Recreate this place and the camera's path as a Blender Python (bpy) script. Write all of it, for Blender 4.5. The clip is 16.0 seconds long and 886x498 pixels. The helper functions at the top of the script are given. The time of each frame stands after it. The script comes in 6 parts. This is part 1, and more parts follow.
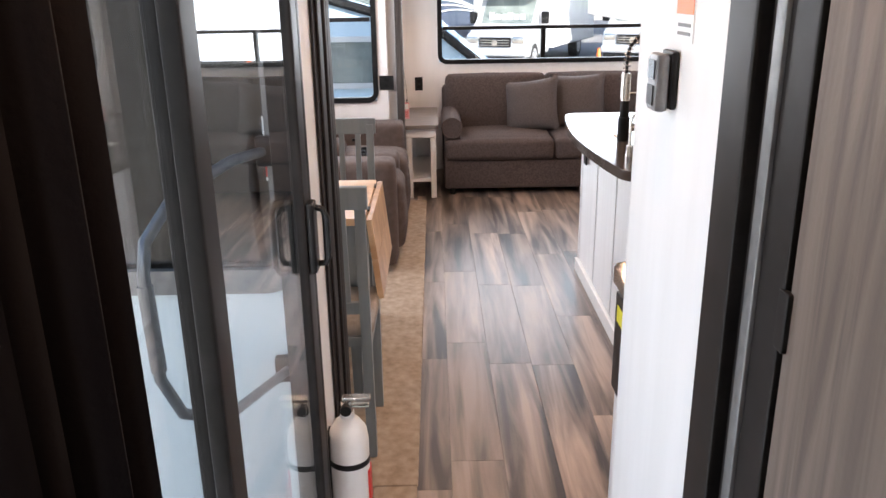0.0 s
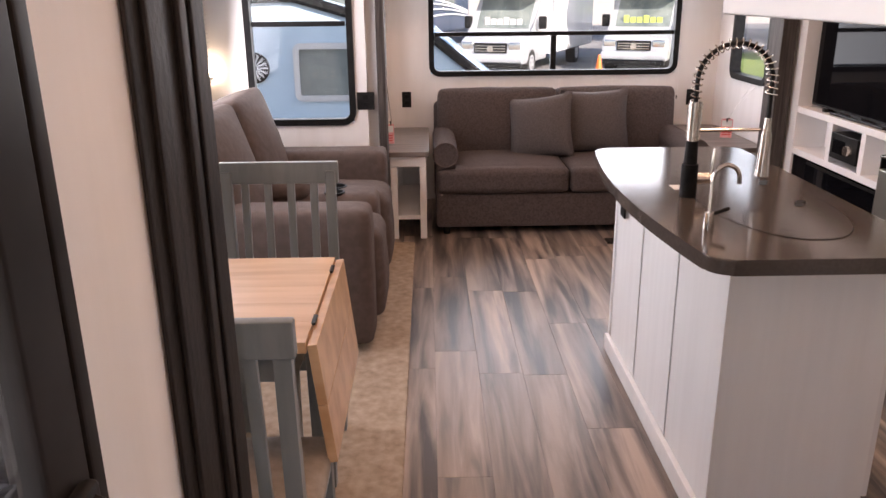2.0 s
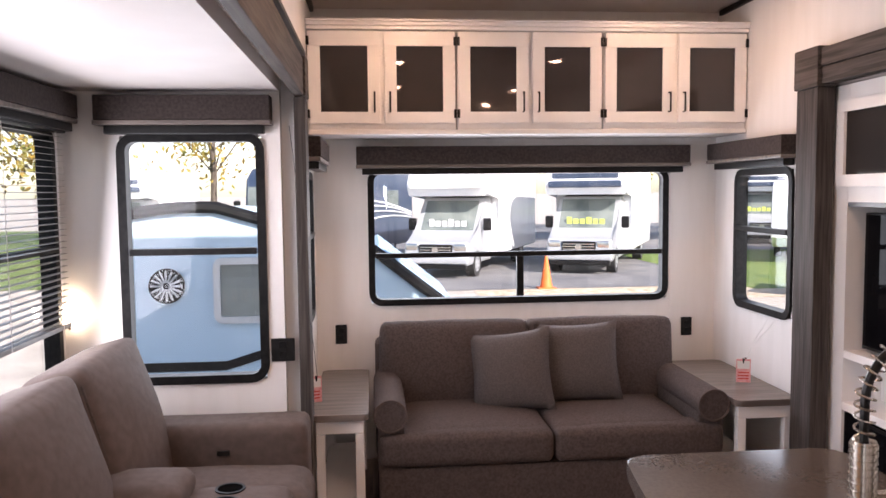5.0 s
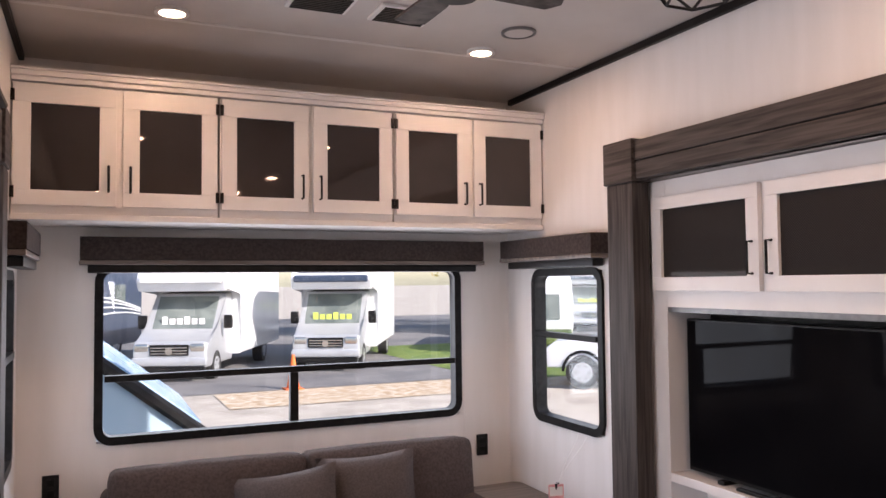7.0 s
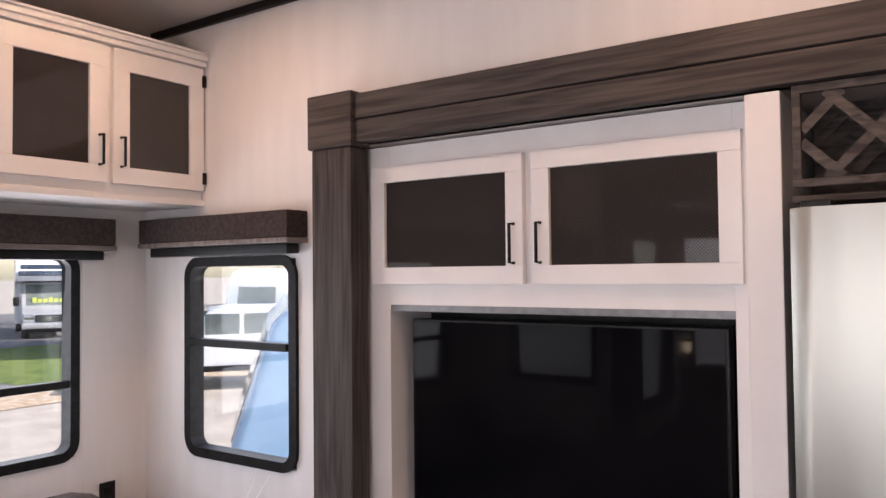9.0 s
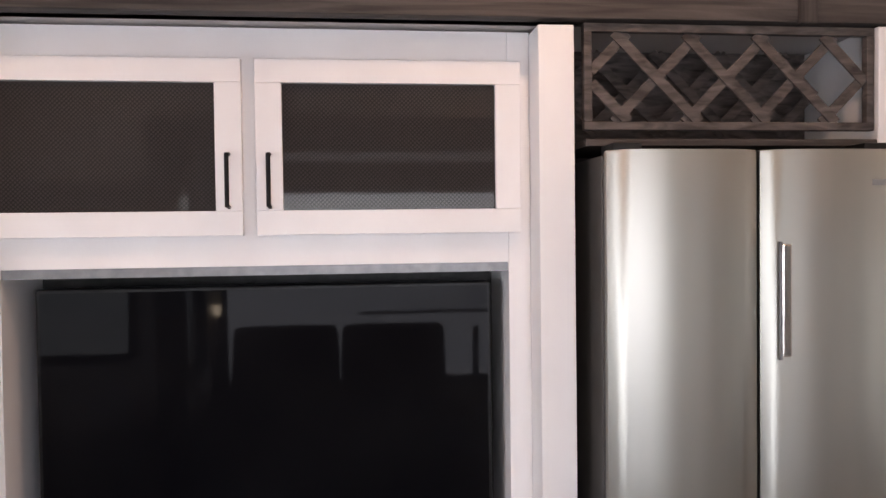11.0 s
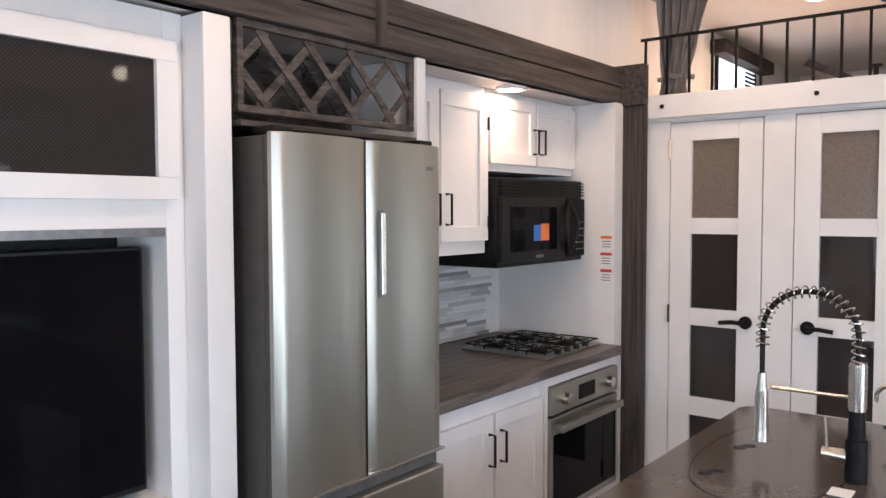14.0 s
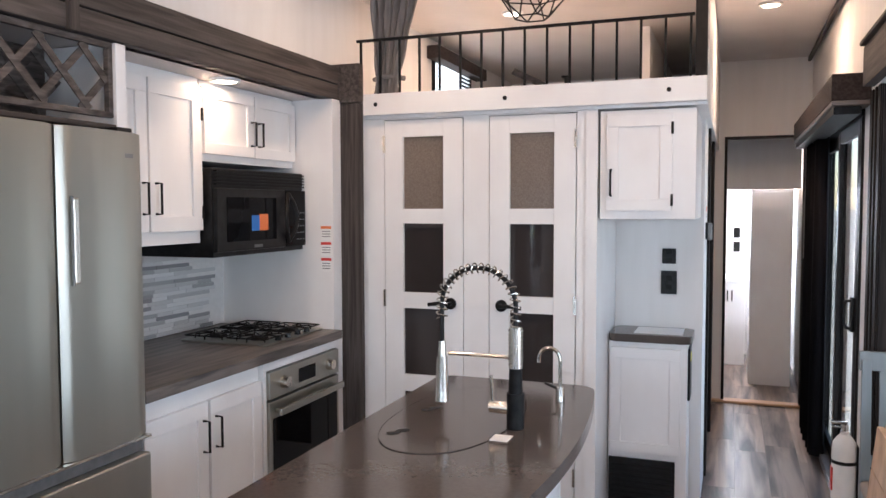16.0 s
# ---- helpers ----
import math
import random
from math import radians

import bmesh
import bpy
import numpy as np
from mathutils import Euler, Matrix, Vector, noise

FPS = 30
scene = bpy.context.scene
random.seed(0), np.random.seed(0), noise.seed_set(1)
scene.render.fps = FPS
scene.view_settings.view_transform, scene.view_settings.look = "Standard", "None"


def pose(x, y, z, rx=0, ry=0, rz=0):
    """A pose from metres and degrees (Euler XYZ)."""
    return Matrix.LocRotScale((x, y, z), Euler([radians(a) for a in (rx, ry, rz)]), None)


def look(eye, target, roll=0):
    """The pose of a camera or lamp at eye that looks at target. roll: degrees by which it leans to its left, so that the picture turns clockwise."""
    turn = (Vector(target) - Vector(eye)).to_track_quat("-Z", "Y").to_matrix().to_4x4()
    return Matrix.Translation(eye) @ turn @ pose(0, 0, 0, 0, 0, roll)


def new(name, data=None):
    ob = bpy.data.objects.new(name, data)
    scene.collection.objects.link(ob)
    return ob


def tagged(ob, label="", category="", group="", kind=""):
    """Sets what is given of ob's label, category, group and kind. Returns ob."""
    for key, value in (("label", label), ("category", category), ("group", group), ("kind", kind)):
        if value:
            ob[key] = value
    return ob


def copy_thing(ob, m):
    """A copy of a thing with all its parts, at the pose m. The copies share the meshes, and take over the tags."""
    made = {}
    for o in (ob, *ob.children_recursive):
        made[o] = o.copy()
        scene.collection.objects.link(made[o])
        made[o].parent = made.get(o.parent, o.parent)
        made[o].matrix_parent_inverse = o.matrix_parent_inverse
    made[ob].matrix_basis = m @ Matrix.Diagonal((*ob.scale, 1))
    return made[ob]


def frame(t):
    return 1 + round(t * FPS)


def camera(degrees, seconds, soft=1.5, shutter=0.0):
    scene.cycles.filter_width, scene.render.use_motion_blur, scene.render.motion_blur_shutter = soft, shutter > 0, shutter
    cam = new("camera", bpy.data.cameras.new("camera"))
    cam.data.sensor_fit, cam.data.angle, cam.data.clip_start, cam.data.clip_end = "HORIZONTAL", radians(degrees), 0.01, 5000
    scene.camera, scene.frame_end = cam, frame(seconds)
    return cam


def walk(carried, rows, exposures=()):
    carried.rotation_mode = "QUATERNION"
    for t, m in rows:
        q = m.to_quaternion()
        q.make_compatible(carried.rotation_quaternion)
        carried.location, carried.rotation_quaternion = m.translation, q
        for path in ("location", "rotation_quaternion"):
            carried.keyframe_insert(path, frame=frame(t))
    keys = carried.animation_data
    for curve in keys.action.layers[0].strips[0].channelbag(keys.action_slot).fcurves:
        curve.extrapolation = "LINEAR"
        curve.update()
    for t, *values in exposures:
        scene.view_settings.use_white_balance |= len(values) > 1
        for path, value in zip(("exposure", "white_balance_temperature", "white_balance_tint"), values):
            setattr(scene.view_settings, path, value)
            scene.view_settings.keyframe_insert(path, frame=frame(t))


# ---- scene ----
cam = camera(59.0, 16.0)
METRES, EYE, TILT, LEAN, TURN = 6.0, 1.5, 0.0, 0.0, -0.4
ROWS = [
    (0.0, 0.0, 0.0, 0.0, -0.28, -18.52, 0.83),
    (0.5, -0.0034, 0.0472, -0.0054, -0.47, -18.37, 0.7),
    (1.0, -0.0048, 0.0902, -0.0058, -0.55, -18.33, 0.66),
    (1.5, -0.0015, 0.134, -0.0073, -0.62, -18.32, 0.64),
    (2.0, 0.0026, 0.1733, -0.0067, -0.7, -18.21, 0.56),
    (2.5, 0.0012, 0.2187, -0.0077, -1.04, -18.12, 0.59),
    (3.0, 0.0023, 0.2551, -0.0059, -2.11, -17.92, 0.76),
    (3.5, 0.0049, 0.293, -0.0024, -3.17, -16.14, 0.7),
    (4.0, 0.005, 0.3237, 0.0024, -3.71, -12.12, 0.62),
    (6.5, 0.0076, 0.4521, 0.0104, -15.46, 2.41, 0.52),
    (7.0, 0.0001, 0.4924, 0.0136, -23.67, 2.42, 0.57),
    (7.5, 0.0039, 0.5259, 0.013, -32.2, 2.3, 0.66),
    (8.0, 0.0158, 0.5656, 0.0109, -38.4, 2.18, 0.7),
    (8.5, 0.0236, 0.5998, 0.0106, -44.69, 2.08, 0.66),
    (9.0, 0.0199, 0.6429, 0.0124, -54.65, 1.73, 0.59),
    (9.5, 0.0273, 0.6809, 0.011, -65.72, 1.09, 0.64),
    (12.0, 0.0874, 0.8362, 0.0078, -112.77, -2.59, 0.5),
    (12.5, 0.102, 0.8557, 0.0096, -119.77, -2.79, 0.4),
    (13.0, 0.1066, 0.8755, 0.0067, -127.37, -2.94, 0.24),
    (13.5, 0.0936, 0.886, 0.0048, -135.73, -2.96, 0.24),
    (14.0, 0.0673, 0.9019, 0.0026, -141.51, -2.9, 0.16),
    (14.5, 0.0521, 0.9166, 0.0004, -145.79, -2.93, 0.15),
    (15.0, 0.0437, 0.9221, -0.0007, -150.13, -2.99, 0.13),
    (15.5, 0.0362, 0.9175, -0.0018, -155.15, -3.03, 0.16),
    (16.0, 0.0336, 0.9091, -0.0026, -159.3, -3.09, 0.12),
]
walk(cam, [(t, pose(0, 0, EYE, TILT, LEAN, TURN) @ pose(METRES * x, METRES * y, METRES * z, 90 + pitch, roll, yaw)) for t, x, y, z, yaw, pitch, roll in ROWS], [(0.0, 1.75, 6700, 17), (0.7, 1.55, 6950, 21), (1.5, 1.4, 7500, 31), (2.5, 1.35, 6800, 21), (3.3, 1.25, 6450, 17), (4.2, 1.4, 6750, 22), (6.5, 0.95, 7000, 28), (7.0, 0.9, 6850, 26), (9.0, 0.85, 6900, 26), (12.5, 1.35, 6250, 16), (16.0, 1.35, 5850, 12)])

# ---- world, sun, exposure ----
SUN_EL, SUN_AZ = 32.0, 145.0
world = bpy.data.worlds.new("world")
scene.world = world
world.use_nodes = True
wn = world.node_tree
sky = wn.nodes.new("ShaderNodeTexSky")
sky.sky_type = "NISHITA"
sky.sun_disc = False
sky.sun_elevation = radians(SUN_EL)
sky.sun_rotation = radians(SUN_AZ)
wn.links.new(sky.outputs[0], wn.nodes["Background"].inputs[0])
wn.nodes["Background"].inputs[1].default_value = 0.15
sun = bpy.data.lights.new("sun", "SUN")
sun.energy, sun.angle, sun.color = 5.0, radians(0.6), (1.0, 0.95, 0.88)
sun_ob = new("sun", sun)
sd = Vector((math.sin(radians(SUN_AZ)) * math.cos(radians(SUN_EL)), math.cos(radians(SUN_AZ)) * math.cos(radians(SUN_EL)), math.sin(radians(SUN_EL))))
sun_ob.matrix_world = look(sd * 50, (0, 0, 0))
LAMP_W = 2.1


def window_light(name, loc, target, w, h, watts):
    l = bpy.data.lights.new(name, "AREA")
    l.shape, l.size, l.size_y, l.energy, l.color = "RECTANGLE", w, h, watts, (0.86, 0.93, 1.0)
    ob = new(name, l)
    ob.matrix_world = look(loc, target)
    return ob


window_light("rear_window_light", (0.9, 6.74, 1.28), (0.9, 0, 0.5), 1.7, 0.7, 10)
window_light("right_window_light", (2.14, 6.11, 1.27), (0, 6.1, 1.0), 0.55, 0.7, 1.6)
window_light("left_window_light", (-0.34, 6.11, 1.27), (3, 6.1, 1.0), 0.55, 0.7, 1.2)
window_light("slide_end_light", (-0.7, 5.67, 1.26), (-0.7, 0, 1.0), 0.56, 1.0, 2.8)
window_light("slide_side_light", (-1.165, 4.41, 1.18), (3, 4.2, 0.7), 2.15, 1.2, 20)
window_light("patio_door_light", (-0.40, 0.95, 1.0), (3, 0.95, 0.9), 1.5, 1.7, 3)
window_light("bedroom_window_light", (0.36, -2.2, 1.3), (-1, -1.7, 1.0), 0.4, 0.7, 20)
window_light("loft_window_light", (2.14, 0.33, 2.33), (0, 0.33, 2.2), 0.75, 0.33, 1.5)


# ---- materials ----
def material(name, color, rough=0.5, metal=0.0, color2=None, scale=(8, 8, 8), detail=4.0, bump=0.0, bump_scale=120.0,
             lo=0.35, hi=0.65, rand=0.0, coat=0.0, spec=0.5, distort=0.0, rough_var=0.0):
    m = bpy.data.materials.new(name)
    m.use_nodes = True
    nt = m.node_tree
    b = nt.nodes["Principled BSDF"]
    b.inputs["Roughness"].default_value = rough
    b.inputs["Metallic"].default_value = metal
    b.inputs["Coat Weight"].default_value = coat
    b.inputs["Specular IOR Level"].default_value = spec
    b.inputs["Base Color"].default_value = (*color, 1)
    tc = nt.nodes.new("ShaderNodeTexCoord")
    geo = nt.nodes.new("ShaderNodeNewGeometry")
    src = geo.outputs["Position"]
    if rand > 0 or rand < 0:
        oi = nt.nodes.new("ShaderNodeObjectInfo")
        add = nt.nodes.new("ShaderNodeVectorMath")
        add.operation = "MULTIPLY_ADD"
        add.inputs[1].default_value = (1, 1, 1)
        sc = nt.nodes.new("ShaderNodeVectorMath")
        sc.operation = "SCALE"
        sc.inputs[0].default_value = (7.3, 31.1, 13.7)
        nt.links.new(oi.outputs["Random"], sc.inputs["Scale"])
        nt.links.new(src, add.inputs[0])
        nt.links.new(sc.outputs[0], add.inputs[2])
        src = add.outputs[0]
    if color2:
        mp = nt.nodes.new("ShaderNodeMapping")
        mp.inputs["Scale"].default_value = scale
        nt.links.new(src, mp.inputs[0])
        n = nt.nodes.new("ShaderNodeTexNoise")
        n.inputs["Scale"].default_value = 1.0
        n.inputs["Detail"].default_value = detail
        n.inputs["Distortion"].default_value = distort
        nt.links.new(mp.outputs[0], n.inputs["Vector"])
        r = nt.nodes.new("ShaderNodeValToRGB")
        r.color_ramp.elements[0].position, r.color_ramp.elements[1].position = lo, hi
        r.color_ramp.elements[0].color, r.color_ramp.elements[1].color = (*color, 1), (*color2, 1)
        nt.links.new(n.outputs[0], r.inputs[0])
        out = r.outputs[0]
        if rand > 0:
            hsv = nt.nodes.new("ShaderNodeHueSaturation")
            mr = nt.nodes.new("ShaderNodeMapRange")
            mr.inputs[3].default_value, mr.inputs[4].default_value = 1 - rand, 1 + rand
            nt.links.new(oi.outputs["Random"], mr.inputs[0])
            nt.links.new(mr.outputs[0], hsv.inputs["Value"])
            nt.links.new(out, hsv.inputs["Color"])
            out = hsv.outputs[0]
        nt.links.new(out, b.inputs["Base Color"])
        if rough_var:
            mr2 = nt.nodes.new("ShaderNodeMapRange")
            mr2.inputs[3].default_value, mr2.inputs[4].default_value = rough - rough_var, rough + rough_var
            nt.links.new(n.outputs[0], mr2.inputs[0])
            nt.links.new(mr2.outputs[0], b.inputs["Roughness"])
    if bump:
        n2 = nt.nodes.new("ShaderNodeTexNoise")
        n2.inputs["Scale"].default_value = bump_scale
        n2.inputs["Detail"].default_value = 3
        nt.links.new(src, n2.inputs["Vector"])
        bp = nt.nodes.new("ShaderNodeBump")
        bp.inputs["Strength"].default_value = bump
        bp.inputs["Distance"].default_value = 0.003
        nt.links.new(n2.outputs[0], bp.inputs["Height"])
        nt.links.new(bp.outputs[0], b.inputs["Normal"])
    return m


def glass(name, tint, reflect=0.08, rough=0.0):
    """A thin pane: mostly clear, with a Fresnel gloss."""
    m = bpy.data.materials.new(name)
    m.use_nodes = True
    nt = m.node_tree
    nt.nodes.remove(nt.nodes["Principled BSDF"])
    out = nt.nodes["Material Output"]
    tr = nt.nodes.new("ShaderNodeBsdfTransparent")
    tr.inputs[0].default_value = (*tint, 1)
    gl = nt.nodes.new("ShaderNodeBsdfGlossy")
    gl.inputs["Roughness"].default_value = rough
    lw = nt.nodes.new("ShaderNodeLayerWeight")
    lw.inputs[0].default_value = 0.5
    pw = nt.nodes.new("ShaderNodeMath")
    pw.operation = "POWER"
    pw.inputs[1].default_value = 4.6
    fr = nt.nodes.new("ShaderNodeMapRange")
    fr.inputs[3].default_value, fr.inputs[4].default_value = 0.022 + reflect * 0.1, 0.75
    nt.links.new(lw.outputs["Facing"], pw.inputs[0])
    nt.links.new(pw.outputs[0], fr.inputs[0])
    mx = nt.nodes.new("ShaderNodeMixShader")
    nt.links.new(fr.outputs[0], mx.inputs[0])
    nt.links.new(tr.outputs[0], mx.inputs[1])
    nt.links.new(gl.outputs[0], mx.inputs[2])
    nt.links.new(mx.outputs[0], out.inputs[0])
    return m


def glow(name, color, strength):
    m = material(name, color)
    b = m.node_tree.nodes["Principled BSDF"]
    b.inputs["Emission Color"].default_value = (*color, 1)
    b.inputs["Emission Strength"].default_value = strength
    return m


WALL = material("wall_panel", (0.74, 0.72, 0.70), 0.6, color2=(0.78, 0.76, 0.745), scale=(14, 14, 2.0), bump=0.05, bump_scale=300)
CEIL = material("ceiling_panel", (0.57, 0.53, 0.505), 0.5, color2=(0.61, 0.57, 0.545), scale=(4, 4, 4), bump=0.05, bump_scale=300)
WHITE = material("white_cabinet", (0.77, 0.75, 0.74), 0.38, color2=(0.82, 0.81, 0.80), scale=(5, 5, 3), bump=0.03, bump_scale=200)
ISLAND = material("island_panel", (0.80, 0.79, 0.775), 0.45, color2=(0.84, 0.83, 0.815), scale=(22, 22, 1.5), bump=0.05, bump_scale=200)
TRIM = material("grey_wood_trim", (0.04, 0.033, 0.03), 0.6, spec=0.2, color2=(0.125, 0.105, 0.095), scale=(14, 14, 60), detail=6, bump=0.25, bump_scale=90, distort=0.6)
TRIM_V = material("grey_wood_trim_upright", (0.035, 0.029, 0.026), 0.6, spec=0.2, color2=(0.082, 0.069, 0.063), scale=(60, 60, 3), detail=6, bump=0.25, bump_scale=90, distort=0.6)
TRIM_H = material("grey_wood_trim_beam", (0.04, 0.033, 0.03), 0.6, spec=0.2, color2=(0.098, 0.083, 0.075), scale=(60, 3, 60), detail=6, bump=0.25, bump_scale=90, distort=0.6)
# darker tone of the upright trim, only for the front left post
TRIM_D = material("darker_wood_trim_upright", (0.010, 0.008, 0.007), 0.55, spec=0.15, color2=(0.03, 0.024, 0.021), scale=(60, 60, 3), detail=6, bump=0.25, bump_scale=90, distort=0.6)
PLANK = material("vinyl_plank", (0.05, 0.042, 0.04), 0.34, color2=(0.40, 0.31, 0.255), scale=(14, 1.1, 5), detail=7, lo=0.36, hi=0.65, rand=0.25, bump=0.12, bump_scale=160, distort=0.5, rough_var=0.06)
FABRIC = material("sofa_weave", (0.066, 0.051, 0.047), 0.92, color2=(0.096, 0.076, 0.071), scale=(90, 90, 90), detail=3, bump=0.5, bump_scale=700, spec=0.2)
FABRIC2 = material("recliner_weave", (0.083, 0.061, 0.053), 0.8, color2=(0.105, 0.078, 0.069), scale=(30, 30, 30), detail=5, bump=0.4, bump_scale=500, spec=0.25)
PILLOW = material("pillow_weave", (0.08, 0.068, 0.065), 0.95, color2=(0.11, 0.094, 0.09), scale=(120, 120, 120), bump=0.5, bump_scale=800, spec=0.2)
STONE = material("taupe_solid_surface", (0.075, 0.062, 0.055), 0.13, spec=0.38, color2=(0.086, 0.072, 0.064), scale=(110, 110, 110), detail=2, rough_var=0.01)
WOODTOP = material("dark_wood_worktop", (0.035, 0.03, 0.028), 0.35, color2=(0.15, 0.125, 0.11), scale=(40, 3.5, 40), detail=6, bump=0.1, distort=0.5)
STEEL = material("brushed_steel", (0.40, 0.395, 0.35), 0.37, 1.0, color2=(0.45, 0.44, 0.395), scale=(7, 7, 0.5), detail=3, rough_var=0.02)
CHROME = material("brushed_nickel", (0.62, 0.58, 0.53), 0.22, 1.0, color2=(0.70, 0.66, 0.60), scale=(80, 80, 80))
BLACK = material("matt_black_metal", (0.005, 0.005, 0.0055), 0.5, spec=0.15, color2=(0.013, 0.0125, 0.0125), scale=(40, 40, 40), bump=0.05)
BLACKP = material("black_plastic", (0.006, 0.0055, 0.0055), 0.36, spec=0.22, color2=(0.014, 0.014, 0.014), scale=(30, 30, 30), bump=0.08)
BROWNF = material("dark_bronze_frame", (0.012, 0.010, 0.009), 0.42, spec=0.15, color2=(0.018, 0.015, 0.014), scale=(20, 20, 20))
CASING = material("grey_appliance_casing", (0.05, 0.046, 0.041), 0.45, color2=(0.062, 0.057, 0.052), scale=(20, 20, 20), bump=0.05)
SCREEN = material("black_screen", (0.003, 0.003, 0.004), 0.035, spec=0.06, color2=(0.006, 0.006, 0.007), scale=(3, 3, 3))
DARKPANE = material("smoked_pane", (0.032, 0.027, 0.026), 0.03, spec=0.5, color2=(0.038, 0.032, 0.031), scale=(3, 3, 3))
MESH = material("dark_mesh_sheet", (0.060, 0.052, 0.050), 0.04, color2=(0.064, 0.056, 0.054), scale=(30, 30, 30))
WIRE = material("mesh_wire", (0.024, 0.021, 0.020), 0.6, spec=0.1)
HOLE = material("hollow_shade", (0.004, 0.004, 0.004), 0.95, spec=0.0)
MAPLE = material("maple_top", (0.50, 0.30, 0.155), 0.36, color2=(0.68, 0.455, 0.27), scale=(1.6, 13, 10), detail=5, rand=0.04, lo=0.38, hi=0.62, bump=0.05)
CHAIR = material("blue_grey_paint", (0.175, 0.205, 0.22), 0.4, color2=(0.215, 0.245, 0.26), scale=(40, 40, 5), bump=0.1)
SEATC = material("taupe_vinyl_seat", (0.24, 0.20, 0.17), 0.6, color2=(0.30, 0.255, 0.22), scale=(40, 40, 40), bump=0.2, bump_scale=400)
RUG = material("beige_carpet", (0.29, 0.225, 0.17), 0.97, color2=(0.47, 0.385, 0.305), scale=(30, 30, 30), detail=9, lo=0.25, hi=0.75, bump=0.9, bump_scale=260, spec=0.1)
TABTOP = material("grey_oak_top", (0.10, 0.082, 0.073), 0.42, color2=(0.2, 0.165, 0.145), scale=(3, 50, 20), detail=5, bump=0.1)
OAKDOOR = material("weathered_oak_door", (0.095, 0.066, 0.05), 0.55, color2=(0.19, 0.14, 0.11), scale=(30, 30, 1.6), detail=6, bump=0.12, distort=0.8)
DRAPE = material("black_drape", (0.006, 0.0055, 0.007), 0.95, color2=(0.010, 0.009, 0.010), scale=(60, 60, 3), bump=0.2, spec=0.1)
CURTAIN = material("grey_curtain", (0.16, 0.15, 0.145), 0.9, color2=(0.23, 0.215, 0.21), scale=(60, 60, 3), bump=0.3)
VALANCE = material("brown_valance", (0.034, 0.026, 0.024), 0.8, spec=0.15, color2=(0.06, 0.047, 0.044), scale=(80, 80, 80), bump=0.2, bump_scale=500)
PAPER = material("paper", (0.8, 0.79, 0.77), 0.7, color2=(0.84, 0.83, 0.82), scale=(10, 10, 10))
RED = material("red_print", (0.6, 0.05, 0.04), 0.5)
ORANGE = material("orange_print", (0.75, 0.2, 0.06), 0.5)
PINK = material("pink_tag", (0.75, 0.28, 0.30), 0.5, color2=(0.8, 0.45, 0.45), scale=(60, 60, 60))
BLUE = material("blue_print", (0.03, 0.16, 0.5), 0.5)
YELLOW = material("yellow_print", (0.8, 0.7, 0.05), 0.5)
GREYTXT = material("grey_print", (0.2, 0.2, 0.2), 0.6)
WHITEP = material("white_plastic", (0.78, 0.77, 0.75), 0.35, color2=(0.82, 0.81, 0.79), scale=(20, 20, 20))
GREYM = material("grey_tube", (0.17, 0.17, 0.175), 0.4, 0.6, color2=(0.22, 0.22, 0.22), scale=(40, 40, 40))
TILE = material("mosaic_strip", (0.27, 0.275, 0.29), 0.2, color2=(0.74, 0.74, 0.74), scale=(0.9, 0.02, 0.02), lo=0.40, hi=0.53, rand=0.12)
GROUT = material("pale_grout", (0.7, 0.69, 0.68), 0.8, color2=(0.75, 0.74, 0.73), scale=(40, 40, 40))
PANE = glass("clear_pane", (0.93, 0.96, 0.96), 0.05)
TINT = glass("tinted_pane", (0.10, 0.10, 0.10), 0.35)
# frosted top pane, base colour lightened to carry the warm reflection on it
FROST = material("frosted_pane_warm_reflection", (0.13, 0.10, 0.08), 0.3, color2=(0.2, 0.16, 0.125), scale=(200, 200, 200))
LENS = glow("warm_lens", (1.0, 0.82, 0.6), 6.0)
BULB = glow("warm_bulb", (1.0, 0.85, 0.6), 14.0)
# outdoors
TARMAC = material("worn_tarmac", (0.12, 0.12, 0.125), 0.9, color2=(0.19, 0.187, 0.183), scale=(0.8, 0.8, 0.8), detail=8, bump=0.3, bump_scale=60)
ASPHALT = material("gravel_asphalt", (0.34, 0.31, 0.265), 0.95, color2=(0.47, 0.43, 0.375), scale=(1.2, 1.2, 1.2), detail=8, bump=0.4, bump_scale=40)
GRASS = material("grass", (0.06, 0.12, 0.02), 0.95, color2=(0.14, 0.19, 0.035), scale=(2, 2, 2), detail=8, bump=0.6, bump_scale=30)
GELCOAT = material("white_gelcoat", (0.70, 0.72, 0.74), 0.25, color2=(0.76, 0.78, 0.79), scale=(2, 2, 2), coat=0.3)
SILVER = material("silver_paint", (0.42, 0.44, 0.46), 0.3, 0.3, color2=(0.48, 0.5, 0.52), scale=(2, 2, 2), coat=0.4)
BLUEG = material("pale_blue_gelcoat", (0.24, 0.42, 0.62), 0.25, color2=(0.29, 0.47, 0.67), scale=(2, 2, 2), coat=0.3)
# white caravan shell tinted blue: its sky-lit shade is put into the colour
SHADEBLUE = material("white_gelcoat_shade_blue", (0.37, 0.51, 0.61), 0.3, color2=(0.41, 0.55, 0.65), scale=(2, 2, 2), coat=0.2)
SLIDEWALL = material("pale_slide_wall", (0.68, 0.76, 0.76), 0.35, color2=(0.72, 0.79, 0.79), scale=(2, 2, 2), coat=0.2)
NAVY = material("navy_gelcoat", (0.03, 0.05, 0.09), 0.3, color2=(0.05, 0.07, 0.11), scale=(2, 2, 2))
